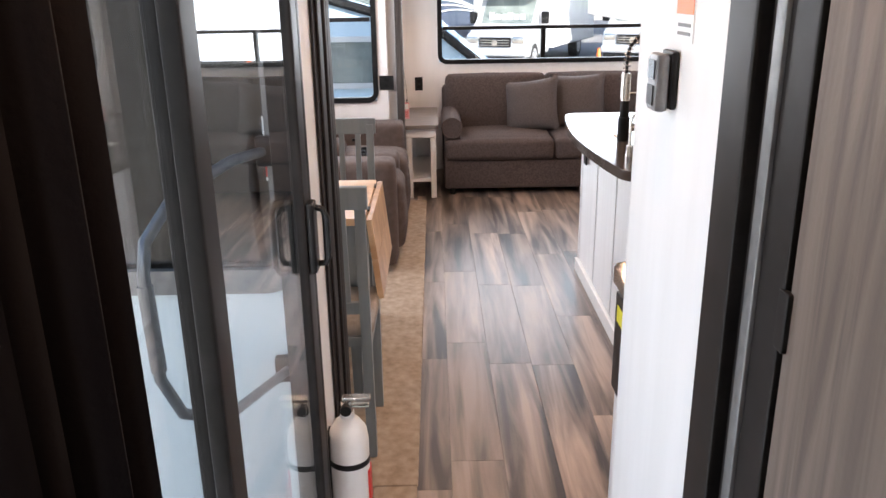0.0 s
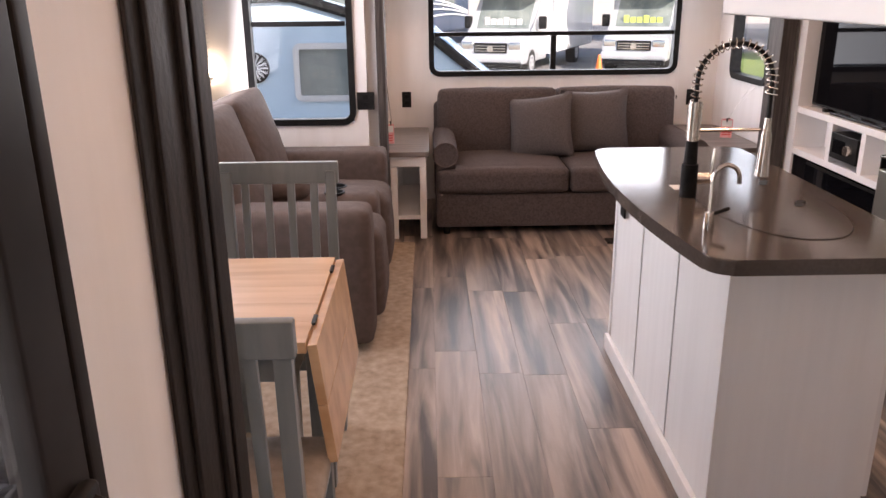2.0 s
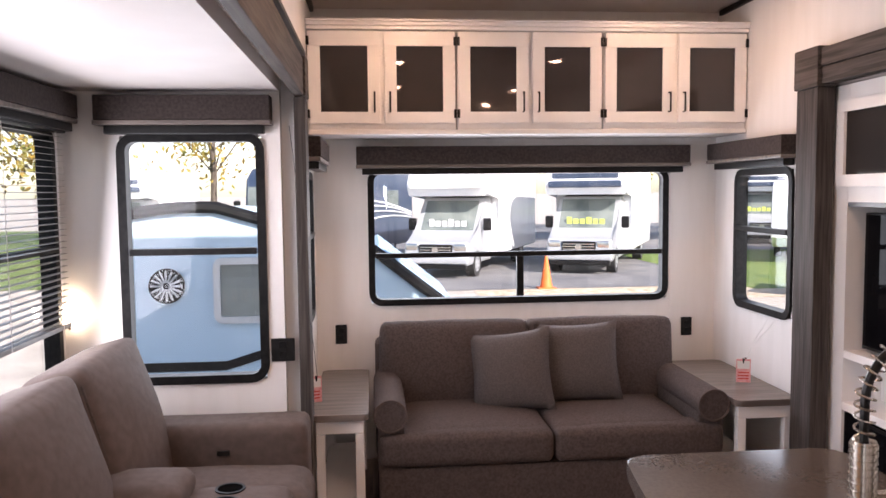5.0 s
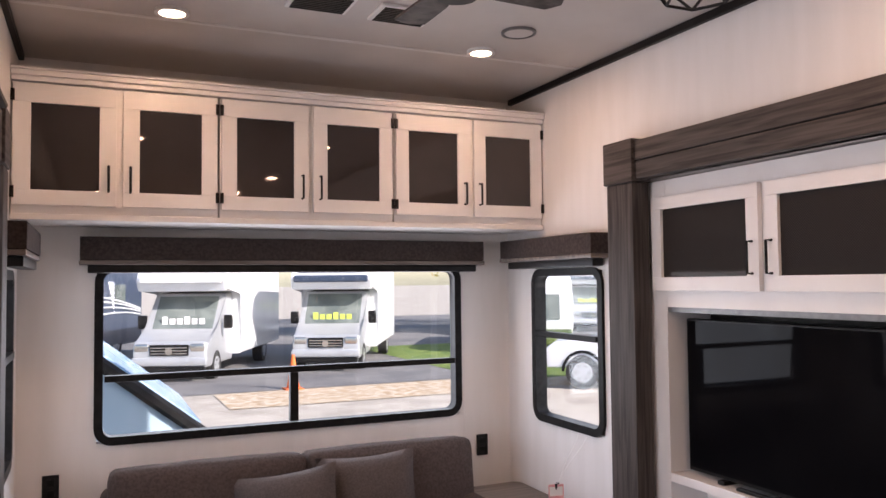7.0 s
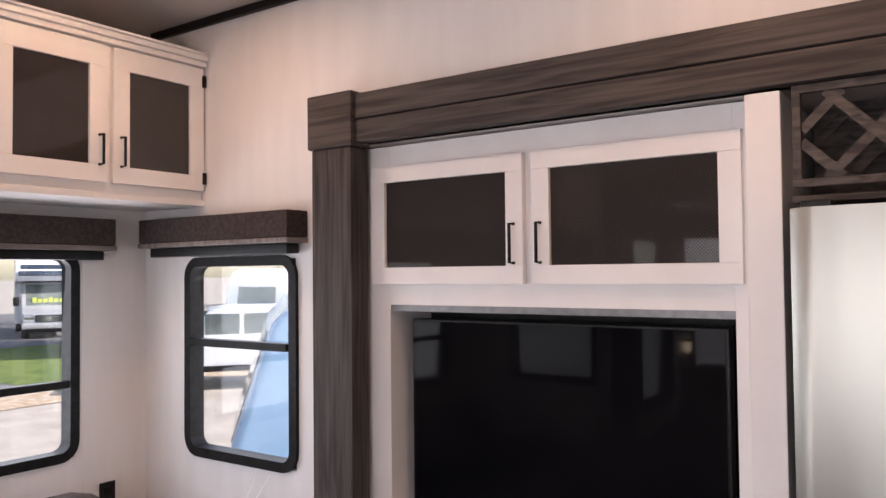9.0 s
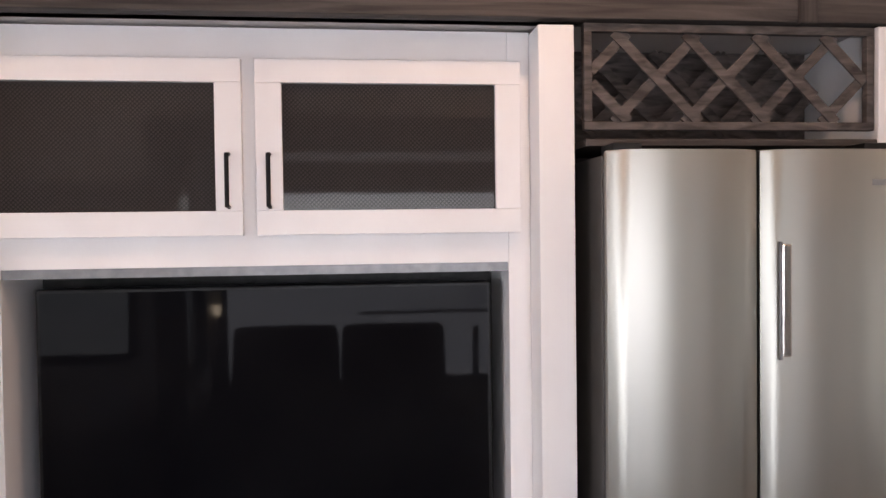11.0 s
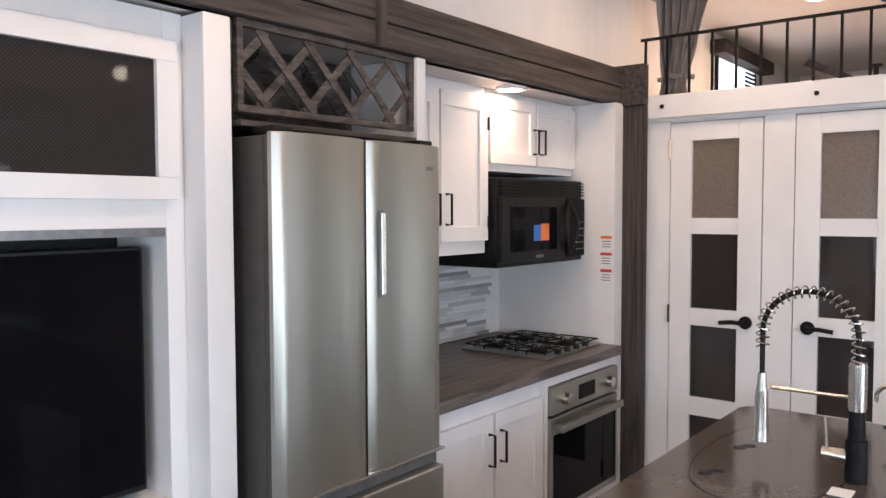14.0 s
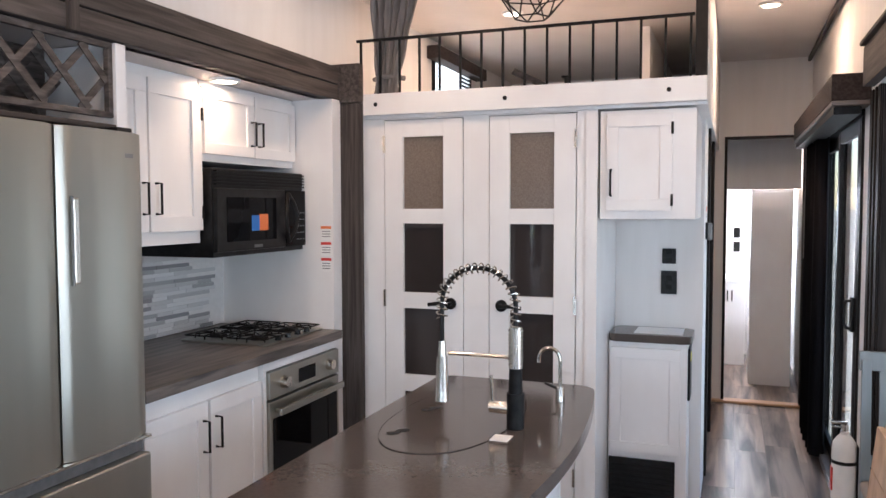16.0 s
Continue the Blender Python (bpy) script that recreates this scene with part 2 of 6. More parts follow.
VGLASS = material("vehicle_glass", (0.10, 0.125, 0.12), 0.06, color2=(0.2, 0.23, 0.215), scale=(2, 2, 2))
TYRE = material("tyre_rubber", (0.02, 0.02, 0.02), 0.85, color2=(0.03, 0.03, 0.03), scale=(30, 30, 30))
LIME = material("lime_letters", (0.55, 0.66, 0.12), 0.6)
CONE = material("orange_cone", (0.8, 0.16, 0.03), 0.5)
BARK = material("bark", (0.06, 0.045, 0.035), 0.9, color2=(0.11, 0.09, 0.07), scale=(10, 10, 3), bump=0.6, bump_scale=30)
LEAF = material("autumn_leaves", (0.28, 0.17, 0.025), 0.8, color2=(0.16, 0.17, 0.03), scale=(1.2, 1.2, 1.2))
LEAFLIT = material("fallen_leaves", (0.36, 0.25, 0.14), 0.9, color2=(0.58, 0.5, 0.4), scale=(5, 5, 5), detail=8, bump=0.6, bump_scale=30)


# ---- mesh helpers ----
def box(bm, x0, x1, y0, y1, z0, z1, bev=0.0, seg=2, rot=None):
    """A box, its edges rounded by bev; rot: a matrix put on it about the origin."""
    vs = [bm.verts.new((x, y, z)) for x in (x0, x1) for y in (y0, y1) for z in (z0, z1)]
    fs = [bm.faces.new([vs[i] for i in f]) for f in ((0, 1, 3, 2), (4, 6, 7, 5), (0, 4, 5, 1), (2, 3, 7, 6), (0, 2, 6, 4), (1, 5, 7, 3))]
    if bev > 0:
        es = list({e for f in fs for e in f.edges})
        r = bmesh.ops.bevel(bm, geom=es, offset=bev, segments=seg, profile=0.5, affect="EDGES")
        vs = list({v for f in r["faces"] for v in f.verts} | {v for v in vs if v.is_valid})
    if rot is not None:
        bmesh.ops.transform(bm, matrix=rot, verts=vs)
    return vs


def cyl(bm, p0, p1, r0, r1=None, seg=16, cap=True):
    p0, p1 = Vector(p0), Vector(p1)
    r1 = r0 if r1 is None else r1
    d = p1 - p0
    m = Matrix.Translation((p0 + p1) / 2) @ d.to_track_quat("Z", "Y").to_matrix().to_4x4()
    return bmesh.ops.create_cone(bm, cap_ends=cap, segments=seg, radius1=r0, radius2=r1, depth=d.length, matrix=m)["verts"]


def tube(bm, pts, r, seg=8):
    """A round tube through the points."""
    pts = [Vector(p) for p in pts]
    rings = []
    a = None
    for i, p in enumerate(pts):
        d = (pts[min(i + 1, len(pts) - 1)] - pts[max(i - 1, 0)]).normalized()
        a = d.orthogonal() if a is None else a - d * a.dot(d)
        a.normalize()
        b = d.cross(a)
        rings.append([bm.verts.new(p + r * (math.cos(2 * math.pi * k / seg) * a + math.sin(2 * math.pi * k / seg) * b)) for k in range(seg)])
    for q, s in zip(rings, rings[1:]):
        for k in range(seg):
            bm.faces.new((q[k], q[(k + 1) % seg], s[(k + 1) % seg], s[k]))
    bm.faces.new(rings[0][::-1])
    bm.faces.new(rings[-1])


def prism(bm, outline, lo, hi, axis="z", bev=0.0):
    """An outline pulled along an axis: z (x, y), y (x, z) or x (y, z)."""
    def at(a, b, c):
        return {"z": (a, b, c), "y": (a, c, b), "x": (c, a, b)}[axis]
    v0 = [bm.verts.new(at(a, b, lo)) for a, b in outline]
    v1 = [bm.verts.new(at(a, b, hi)) for a, b in outline]
    f0 = bm.faces.new(v0)
    f1 = bm.faces.new(v1[::-1])
    n = len(outline)
    for i in range(n):
        bm.faces.new((v0[(i + 1) % n], v0[i], v1[i], v1[(i + 1) % n]))
    if bev:
        es = list({e for f in (f0, f1) for e in f.edges})
        bmesh.ops.bevel(bm, geom=es, offset=bev, segments=2, profile=0.5, affect="EDGES")


def rounded(x0, x1, y0, y1, r, seg=6):
    out = []
    for cx, cy, a in ((x1 - r, y1 - r, 0), (x0 + r, y1 - r, 90), (x0 + r, y0 + r, 180), (x1 - r, y0 + r, 270)):
        for k in range(seg + 1):
            t = radians(a + 90 * k / seg)
            out.append((cx + r * math.cos(t), cy + r * math.sin(t)))
    return out


def ring(bm, x0, x1, z0, z1, w, d0, d1, axis, r=0.05):
    """A rounded frame of width w between the depths d0 and d1."""
    a, b = rounded(x0, x1, z0, z1, r), rounded(x0 + w, x1 - w, z0 + w, z1 - w, max(r - w, 0.012))
    def at(p, c):
        return {"y": (p[0], c, p[1]), "x": (c, p[0], p[1]), "z": (p[0], p[1], c)}[axis]
    loops = [[bm.verts.new(at(p, c)) for p in q] for q, c in ((a, d0), (a, d1), (b, d1), (b, d0))]
    n = len(a)
    for k in range(4):
        p, q = loops[k], loops[(k + 1) % 4]
        for i in range(n):
            bm.faces.new((p[i], p[(i + 1) % n], q[(i + 1) % n], q[i]))


def cushion(bm, x0, x1, y0, y1, z0, z1, r, puff=0.02, n=10, seed=0):
    """A stuffed block: a rounded box whose faces swell and wrinkle a little."""
    s = Vector(((x1 - x0) / 2, (y1 - y0) / 2, (z1 - z0) / 2))
    c = Vector(((x1 + x0) / 2, (y1 + y0) / 2, (z1 + z0) / 2))
    r = min(r, *(0.98 * k for k in s))
    tmp = bmesh.new()
    bmesh.ops.create_cube(tmp, size=2)
    bmesh.ops.subdivide_edges(tmp, edges=tmp.edges[:], cuts=n, use_grid_fill=True)
    vm = {}
    for v in tmp.verts:
        u = v.co.copy()
        u = Vector([math.copysign(1 - (1 - abs(k)) ** 1.6, k) for k in u])
        p = Vector([u[i] * s[i] for i in range(3)])
        inner = Vector([max(-(s[i] - r), min(s[i] - r, p[i])) for i in range(3)])
        d = p - inner
        if d.length > 1e-6:
            p = inner + d.normalized() * r
        for i in range(3):
            j, k = (i + 1) % 3, (i + 2) % 3
            if abs(abs(u[i]) - 1) < 1e-4:
                p[i] += math.copysign(puff * (1.0 if s[i] <= min(s) * 1.05 else 0.2) * max(0, 1 - u[j] ** 2) * max(0, 1 - u[k] ** 2), u[i])
        p += 0.003 * noise.noise_vector(p * 9 + Vector((seed, seed * 2, 0)))
        vm[v] = bm.verts.new(p + c)
    for f in tmp.faces:
        nf = bm.faces.new([vm[v] for v in f.verts])
    out = list(vm.values())
    tmp.free()
    return out


def flat_normals(me, limit):
    """Weighs the corner normals by face area, so that bevelled boards keep flat faces."""
    fan = {}
    faces = [(p.normal.copy(), p.area) for p in me.polygons]
    for p in me.polygons:
        for v in p.vertices:
            fan.setdefault(v, []).append(p.index)
    out = []
    for p in me.polygons:
        n0 = faces[p.index][0]
        for v in p.vertices:
            n = Vector((0, 0, 0))
            for i in fan[v]:
                q, a = faces[i]
                if q.dot(n0) > limit:
                    n += q * a
            out.append(n.normalized() if n.length > 0 else n0)
    me.normals_split_custom_set(out)


def mesh_of(name, bm, mat, smooth=None):
    bmesh.ops.recalc_face_normals(bm, faces=bm.faces[:])
    me = bpy.data.meshes.new(name)
    bm.to_mesh(me)
    bm.free()
    me.materials.append(mat)
    if smooth:
        me.shade_smooth()
        me.set_sharp_from_angle(angle=radians(smooth))
        if len(me.polygons) <= 260:
            flat_normals(me, math.cos(radians(smooth)))
    return me


def part(name, bm, mat, parent, label="", smooth=40):
    """Links a bmesh as one mesh under a thing or a part, in the parent's own space."""
    ob = new(name, mesh_of(name, bm, mat, smooth))
    ob.parent = parent
    if label:
        tagged(ob, label)
    return ob


def thing(name, label, category, at=(0, 0, 0), rz=0, group="", kind=""):
    ob = new(name)
    ob.empty_display_size = 0.1
    ob.matrix_world = pose(*at, 0, 0, rz)
    return tagged(ob, label, category, group, kind)


def solid(name, bm, mat, label, category, group="", kind="", smooth=40):
    return tagged(new(name, mesh_of(name, bm, mat, smooth)), label, category, group, kind)


def B(*a, **k):
    bm = bmesh.new()
    box(bm, *a, **k)
    return bm


def wall_boxes(a0, a1, z0, z1, holes):
    """Splits a wall's face into blocks round its openings (a0, a1, z0, z1)."""
    cuts_a = sorted({a0, a1, *(h[0] for h in holes), *(h[1] for h in holes)})
    out = []
    for p, q in zip(cuts_a, cuts_a[1:]):
        hs = sorted((h[2], h[3]) for h in holes if h[0] <= p + 1e-6 and h[1] >= q - 1e-6)
        z = z0
        for lo, hi in hs:
            if lo > z + 1e-6:
                out.append((p, q, z, lo))
            z = hi
        if z < z1 - 1e-6:
            out.append((p, q, z, z1))
    return out


def wall_x(name, x0, x1, y0, y1, z0, z1, holes=(), mat=WALL, label="pale panelled wall"):
    bm = bmesh.new()
    for p, q, a, b in wall_boxes(y0, y1, z0, z1, holes):
        box(bm, x0, x1, p, q, a, b)
    return solid(name, bm, mat, label, "wall", kind="structure", smooth=None)


def wall_y(name, y0, y1, x0, x1, z0, z1, holes=(), mat=WALL, label="pale panelled wall"):
    bm = bmesh.new()
    for p, q, a, b in wall_boxes(x0, x1, z0, z1, holes):
        box(bm, p, q, y0, y1, a, b)
    return solid(name, bm, mat, label, "wall", kind="structure", smooth=None)

# ---- structure ----
XL, XR, YR, YL, ZC = -0.27, 2.07, 6.68, 2.05, 2.555
# windows: (lo, hi, bottom, top)
REAR_W = (0.04, 1.77, 0.90, 1.66)
SIDE_W = (5.82, 6.40, 0.90, 1.63)
END_W = (-0.99, -0.41, 0.74, 1.78)
OUT_W = (3.3, 5.53, 0.55, 1.80)

floor = solid("floor", B(XL - 0.05, XR + 0.05, -2.9, YR + 0.05, -0.12, -0.012), BLACKP, "subfloor under grey-brown vinyl planks", "floor", kind="structure", smooth=None)
solid("kitchen_slide_floor", B(XR + 0.05, 2.67, 2.0, 5.66, -0.12, -0.012), BLACKP, "subfloor of the kitchen slide-out", "floor", kind="structure", smooth=None)
solid("slide_floor", B(-1.30, XL - 0.05, 2.0, 5.66, -0.12, -0.012), BLACKP, "subfloor of the dining slide-out", "floor", kind="structure", smooth=None)
wall_y("wall_rear", YR, YR + 0.06, XL - 0.06, XR + 0.06, -0.1, 2.7, [REAR_W])
wall_x("wall_right_rear", XR, XR + 0.06, 5.66, YR, -0.1, ZC, [SIDE_W])
wall_x("wall_right_upper", XR, XR + 0.06, 2.0, 5.66, 2.10, ZC + 0.4)
wall_x("wall_left_rear", XL - 0.06, XL, 5.66, YR, -0.1, ZC, [SIDE_W])
wall_x("wall_left_upper", XL - 0.06, XL, 2.0, 5.66, 2.02, ZC)
XLH = -0.285
wall_x("wall_left_hall", XLH - 0.06, XLH, -2.9, 2.04, -0.1, ZC, [(0.0, 1.655, 0.0, 1.92)])
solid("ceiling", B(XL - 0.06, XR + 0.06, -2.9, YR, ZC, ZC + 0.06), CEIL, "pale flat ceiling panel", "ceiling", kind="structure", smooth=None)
bm = bmesh.new()
for y in (5.95, 4.75, 3.55, 2.35):
    box(bm, XL, XR, y - 0.012, y + 0.012, ZC - 0.003, ZC + 0.001)
solid("ceiling_seams", bm, WALL, "flat seam strips across the ceiling", "trim", kind="structure", smooth=None)
for s, x in (("left", XL), ("right", XR)):
    x0, x1 = (x, x + 0.022) if s == "left" else (x - 0.022, x)
    solid("trim_ceiling_" + s, B(x0, x1, 2.1 if s == "right" else -0.8, YR - 0.06, ZC - 0.032, ZC - 0.001, bev=0.004), BROWNF, "dark cove trim along the ceiling", "trim", kind="structure")
# dining slide-out
wall_y("wall_slide_far", 5.60, 5.66, -1.30, XL - 0.06, -0.1, 2.02, [END_W])
wall_y("wall_slide_near", 2.04, 2.10, -1.30, XL - 0.06, -1.0, 2.02, [END_W], mat=SLIDEWALL, label="pale slide-out end wall")
wall_x("wall_slide_outer", -1.30, -1.24, 2.10, 5.60, -0.1, 2.02, [OUT_W])
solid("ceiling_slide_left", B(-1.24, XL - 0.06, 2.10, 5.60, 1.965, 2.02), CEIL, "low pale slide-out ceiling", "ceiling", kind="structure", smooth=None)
# kitchen slide-out
wall_x("wall_kitchen_back", 2.62, 2.68, 2.0, 5.66, -0.1, 2.1)
wall_y("wall_kitchen_end", 5.60, 5.66, XR + 0.06, 2.62, -0.1, 2.1)
wall_y("wall_kitchen_side", 2.12, 2.20, 1.99, 2.62, -0.1, 1.985, mat=WHITE)
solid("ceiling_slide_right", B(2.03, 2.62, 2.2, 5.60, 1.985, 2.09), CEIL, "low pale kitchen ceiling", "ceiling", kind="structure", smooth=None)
# hall, pantry and loft
XH = 0.37
wall_x("wall_hall_right", XH, XH + 0.06, -2.9, 1.45, -0.1, 2.0, [(0.08, 0.90, 0.0, 1.93)])
wall_y("wall_hall_end", -0.86, -0.80, XLH, XH, -0.1, ZC, [(-0.245, 0.30, 0.0, 2.0)])
wall_x("wall_right_front", XR, XR + 0.06, -2.9, 2.0, -0.1, 1.9)
wall_y("wall_back", -2.96, -2.90, XLH - 0.06, XR + 0.06, -1.0, ZC + 0.4)
solid("ceiling_bedroom", B(XLH, XH, -2.9, -0.86, 2.1, 2.16), CEIL, "low bedroom ceiling", "ceiling", kind="structure", smooth=None)
wall_y("wall_nook_back", 1.39, 1.45, XH + 0.06, 0.80, -0.1, 1.90)
wall_x("wall_nook_side", 0.79, 0.84, 1.46, 2.05, 0.0, 1.90, mat=WHITE)
wall_y("wall_pantry", 1.98, 2.04, 0.84, 2.07, -0.1, 1.90, [(0.88, 1.28, 0, 1.895), (1.40, 1.80, 0, 1.895)], mat=WHITE)
wall_y("wall_pantry_back", 1.30, 1.36, XH + 0.06, 2.1, -0.1, 1.9)
solid("loft_floor", B(0.345, XR, -2.9, 2.04, 1.902, 1.96), WHITE, "white loft floor over the pantry", "floor", kind="structure", smooth=None)
wall_x("wall_loft_right", XR, XR + 0.06, -2.9, 2.0, 1.9, ZC + 0.4, [(-0.05, 0.7, 2.15, 2.50)])
wall_y("wall_loft_back", -1.3, -1.24, 0.345, XR, 1.96, ZC)
solid("loft_partition", B(0.72, 0.78, -1.2, 0.6, 1.964, ZC), WALL, "pale partition in the loft", "wall", kind="structure", smooth=None)
solid("wall_hall_upper", B(0.345, 0.38, -0.8, 1.9, 1.964, ZC), WALL, "pale wall above the hall", "wall", kind="structure", smooth=None)
solid("roof", B(-0.4, 2.2, -3, 6.8, 2.96, 3.0), GELCOAT, "white outer roof", "roof", kind="structure", smooth=None)
solid("baseboard", B(XL, XL + 0.012, 5.7, 6.66, 0, 0.06), WHITE, "white skirting", "baseboard", kind="structure")
solid("threshold", B(-0.29, 0.37, -0.86, -0.76, 0.002, 0.022, bev=0.006), MAPLE, "pale wooden threshold strip", "trim", kind="structure")

# grey-brown casings round both slide-outs
def casing(name, x0, x1, y0, y1, z0, z1, mat, label):
    bm = B(x0, x1, y0, y1, z0, z1, bev=0.006)
    return solid(name, bm, mat, label, "trim", kind="structure")

casing("trim_post_rear", 1.985, 2.069, 5.49, 5.66, 0.0, 1.975, TRIM_V, "dark grey wood-grain slide-out post")
casing("trim_block_rear", 1.975, 2.068, 5.48, 5.67, 1.975, 2.15, TRIM_H, "dark grey wood corner block")
casing("trim_beam_upper", 1.99, 2.069, 2.131, 5.48, 2.06, 2.14, TRIM_H, "dark grey wood slide-out header board")
casing("trim_beam_lower", 1.993, 2.069, 2.131, 5.48, 1.985, 2.057, TRIM_H, "dark grey wood slide-out header board")
casing("trim_joint", 1.98, 2.0, 3.70, 3.74, 1.98, 2.145, TRIM_V, "dark grey joint batten")
casing("trim_block_front", 1.885, 2.068, 2.082, 2.13, 1.975, 2.155, TRIM_H, "dark grey wood corner block")
casing("trim_post_front", 1.885, 2.06, 2.084, 2.118, 0.0, 1.975, TRIM_V, "dark grey wood-grain slide-out post")
casing("trim_left_post_rear", XL + 0.002, XL + 0.05, 5.56, 5.70, 0.0, 1.94, TRIM_V, "dark grey wood-grain slide-out post")
casing("trim_left_beam", XL + 0.002, XL + 0.045, 2.0, 5.56, 1.945, 2.10, TRIM_H, "dark grey wood slide-out header")
casing("trim_left_block", XL + 0.002, XL + 0.055, 5.55, 5.71, 1.942, 2.115, TRIM_H, "dark grey wood corner block")
casing("trim_left_beam_cap", XL - 0.06, XL + 0.06, 2.0, 5.55, 2.102, 2.12, TRIM_H, "dark grey wood header cap")
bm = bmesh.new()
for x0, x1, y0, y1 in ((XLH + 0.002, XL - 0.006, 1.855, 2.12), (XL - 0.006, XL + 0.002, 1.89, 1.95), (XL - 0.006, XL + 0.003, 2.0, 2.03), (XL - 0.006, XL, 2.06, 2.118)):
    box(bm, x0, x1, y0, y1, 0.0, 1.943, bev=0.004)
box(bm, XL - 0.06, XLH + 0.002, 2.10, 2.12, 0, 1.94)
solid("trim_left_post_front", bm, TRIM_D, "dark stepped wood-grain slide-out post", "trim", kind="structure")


def window(name, axis, a0, a1, z0, z1, d, side, rails, bars=(), label="black-framed caravan window with rounded corners"):
    """side: which way the room lies along the axis; rails: heights of cross bars; bars: (place, z0, z1)."""
    w = thing(name, label, "window", kind="structure")
    e = d + side * 0.014
    lo, hi = sorted((d - side * 0.05, e))
    bm = bmesh.new()
    ring(bm, a0 - 0.012, a1 + 0.012, z0 - 0.012, z1 + 0.012, 0.036, lo, hi, axis, 0.075)
    part("window_frame", bm, BLACK, w)
    for z in rails:
        bm = bmesh.new()
        if axis == "y":
            box(bm, a0 + 0.03, a1 - 0.03, d - 0.02, d + 0.02, z - 0.014, z + 0.014, bev=0.003)
        else:
            box(bm, d - 0.02, d + 0.02, a0 + 0.03, a1 - 0.03, z - 0.014, z + 0.014, bev=0.003)
        part("rail", bm, BLACK, w)
    for p, b0, b1 in bars:
        if axis == "y":
            bm = B(p - 0.02, p + 0.02, d - 0.018, d + 0.018, b0, b1, bev=0.003)
        else:
            bm = B(d - 0.018, d + 0.018, p - 0.02, p + 0.02, b0, b1, bev=0.003)
        part("bar", bm, BLACK, w)
    bm = bmesh.new()
    g = d - side * 0.026
    if axis == "y":
        prism(bm, rounded(a0 + 0.005, a1 - 0.005, z0 + 0.005, z1 - 0.005, 0.06), g - 0.002, g + 0.002, "y")
    else:
        prism(bm, rounded(a0 + 0.005, a1 - 0.005, z0 + 0.005, z1 - 0.005, 0.06), g - 0.002, g + 0.002, "x")
    p = part("pane", bm, TINT if name == "window_5" else PANE, w, smooth=None)
    p.visible_shadow = name == "window_5"
    return w


window("window_1", "y", *REAR_W, YR, -1, [1.175], [(0.90, 0.93, 1.16)], "wide black-framed rear window with sliding lower panes")
window("window_2", "x", *SIDE_W, XR, -1, [1.32])
window("window_3", "x", *SIDE_W, XL, 1, [1.32])
window("window_4", "y", *END_W, 5.60, -1, [1.295], label="tall black-framed window in the slide-out end wall")
w5 = window("window_5", "y", *END_W, 2.10, 1, [1.295], label="tall black-framed window in the slide-out end wall")
bm = bmesh.new()
ring(bm, END_W[0] - 0.04, END_W[1] + 0.035, END_W[2] - 0.04, END_W[3] + 0.04, 0.07, 2.027, 2.049, "y", 0.10)
part("outer_frame", bm, GREYM, w5, "dark grey outer window surround")
window("window_6", "x", *OUT_W, -1.24, 1, [1.32], [(4.68, 0.58, 1.31), (3.9, 0.58, 1.31)], "wide black-framed side window behind the sofa")
window("window_7", "x", -0.05, 0.7, 2.15, 2.50, XR, -1, [], label="small loft window")


def valance(axis, a0, a1, z0, z1, d0, d1, label="dark brown window valance box"):
    v = thing("valance", label, "valance", group="window valances")
    def bx(p, q, c0, c1, e0, e1):
        return B(p, q, c0, c1, e0, e1, bev=0.004) if axis == "y" else B(c0, c1, p, q, e0, e1, bev=0.004)
    part("box", bx(a0, a1, d0, d1, z0 + 0.02, z1), VALANCE, v)
    part("lip", bx(a0 - 0.004, a1 + 0.004, min(d0, d1) - 0.003, max(d0, d1) - 0.002, z0, z0 + 0.019), TABTOP, v)
    part("rolled_shade", bx(a0 + 0.03, a1 - 0.03, d0 + 0.03, d1 - 0.012, z0 - 0.035, z0 - 0.001), BLACKP, v)
    return v


valance("y", -0.03, 1.875, 1.67, 1.79, YR - 0.10, YR - 0.001)
valance("x", 5.76, 6.58, 1.68, 1.79, XR - 0.10, XR - 0.001)
valance("x", 5.76, 6.45, 1.68, 1.79, XL + 0.001, XL + 0.10)
valance("y", -1.06, -0.36, 1.82, 1.94, 5.50, 5.598)
valance("x", 3.25, 5.57, 1.83, 1.945, -1.239, -1.14)
valance("x", -0.33, 1.82, 1.90, 2.03, XLH + 0.001, XLH + 0.15, "long dark brown valance box over the sliding door")

# venetian blind on the side window
bl = thing("venetian_blind", "half-lowered pale slatted blind on the side window", "blind")
part("headrail", B(-1.20, -1.165, 3.32, 5.50, 1.785, 1.82, bev=0.004), BLACKP, bl)
slat_bm = bmesh.new()
box(slat_bm, -0.009, 0.009, -1.08, 1.08, -0.0007, 0.0007)
slat = mesh_of("slat", slat_bm, material("blind_slat", (0.26, 0.25, 0.235), 0.4, color2=(0.3, 0.29, 0.275), scale=(30, 30, 30)))
for k in range(31):
    o = new("slat", slat)
    o.parent = bl
    o.matrix_local = pose(-1.185, 4.41, 1.035 + 0.0245 * k, 0, 6, 0)
part("bottom_rail", B(-1.199, -1.171, 3.33, 5.49, 1.005, 1.024, bev=0.003), GREYM, bl)
for y in (3.6, 4.3, 4.95, 5.4):
    bm = bmesh.new()
    tube(bm, [(-1.167, y, 1.79), (-1.167, y, 1.01)], 0.0012, 5)
    part("cord", bm, PAPER, bl)

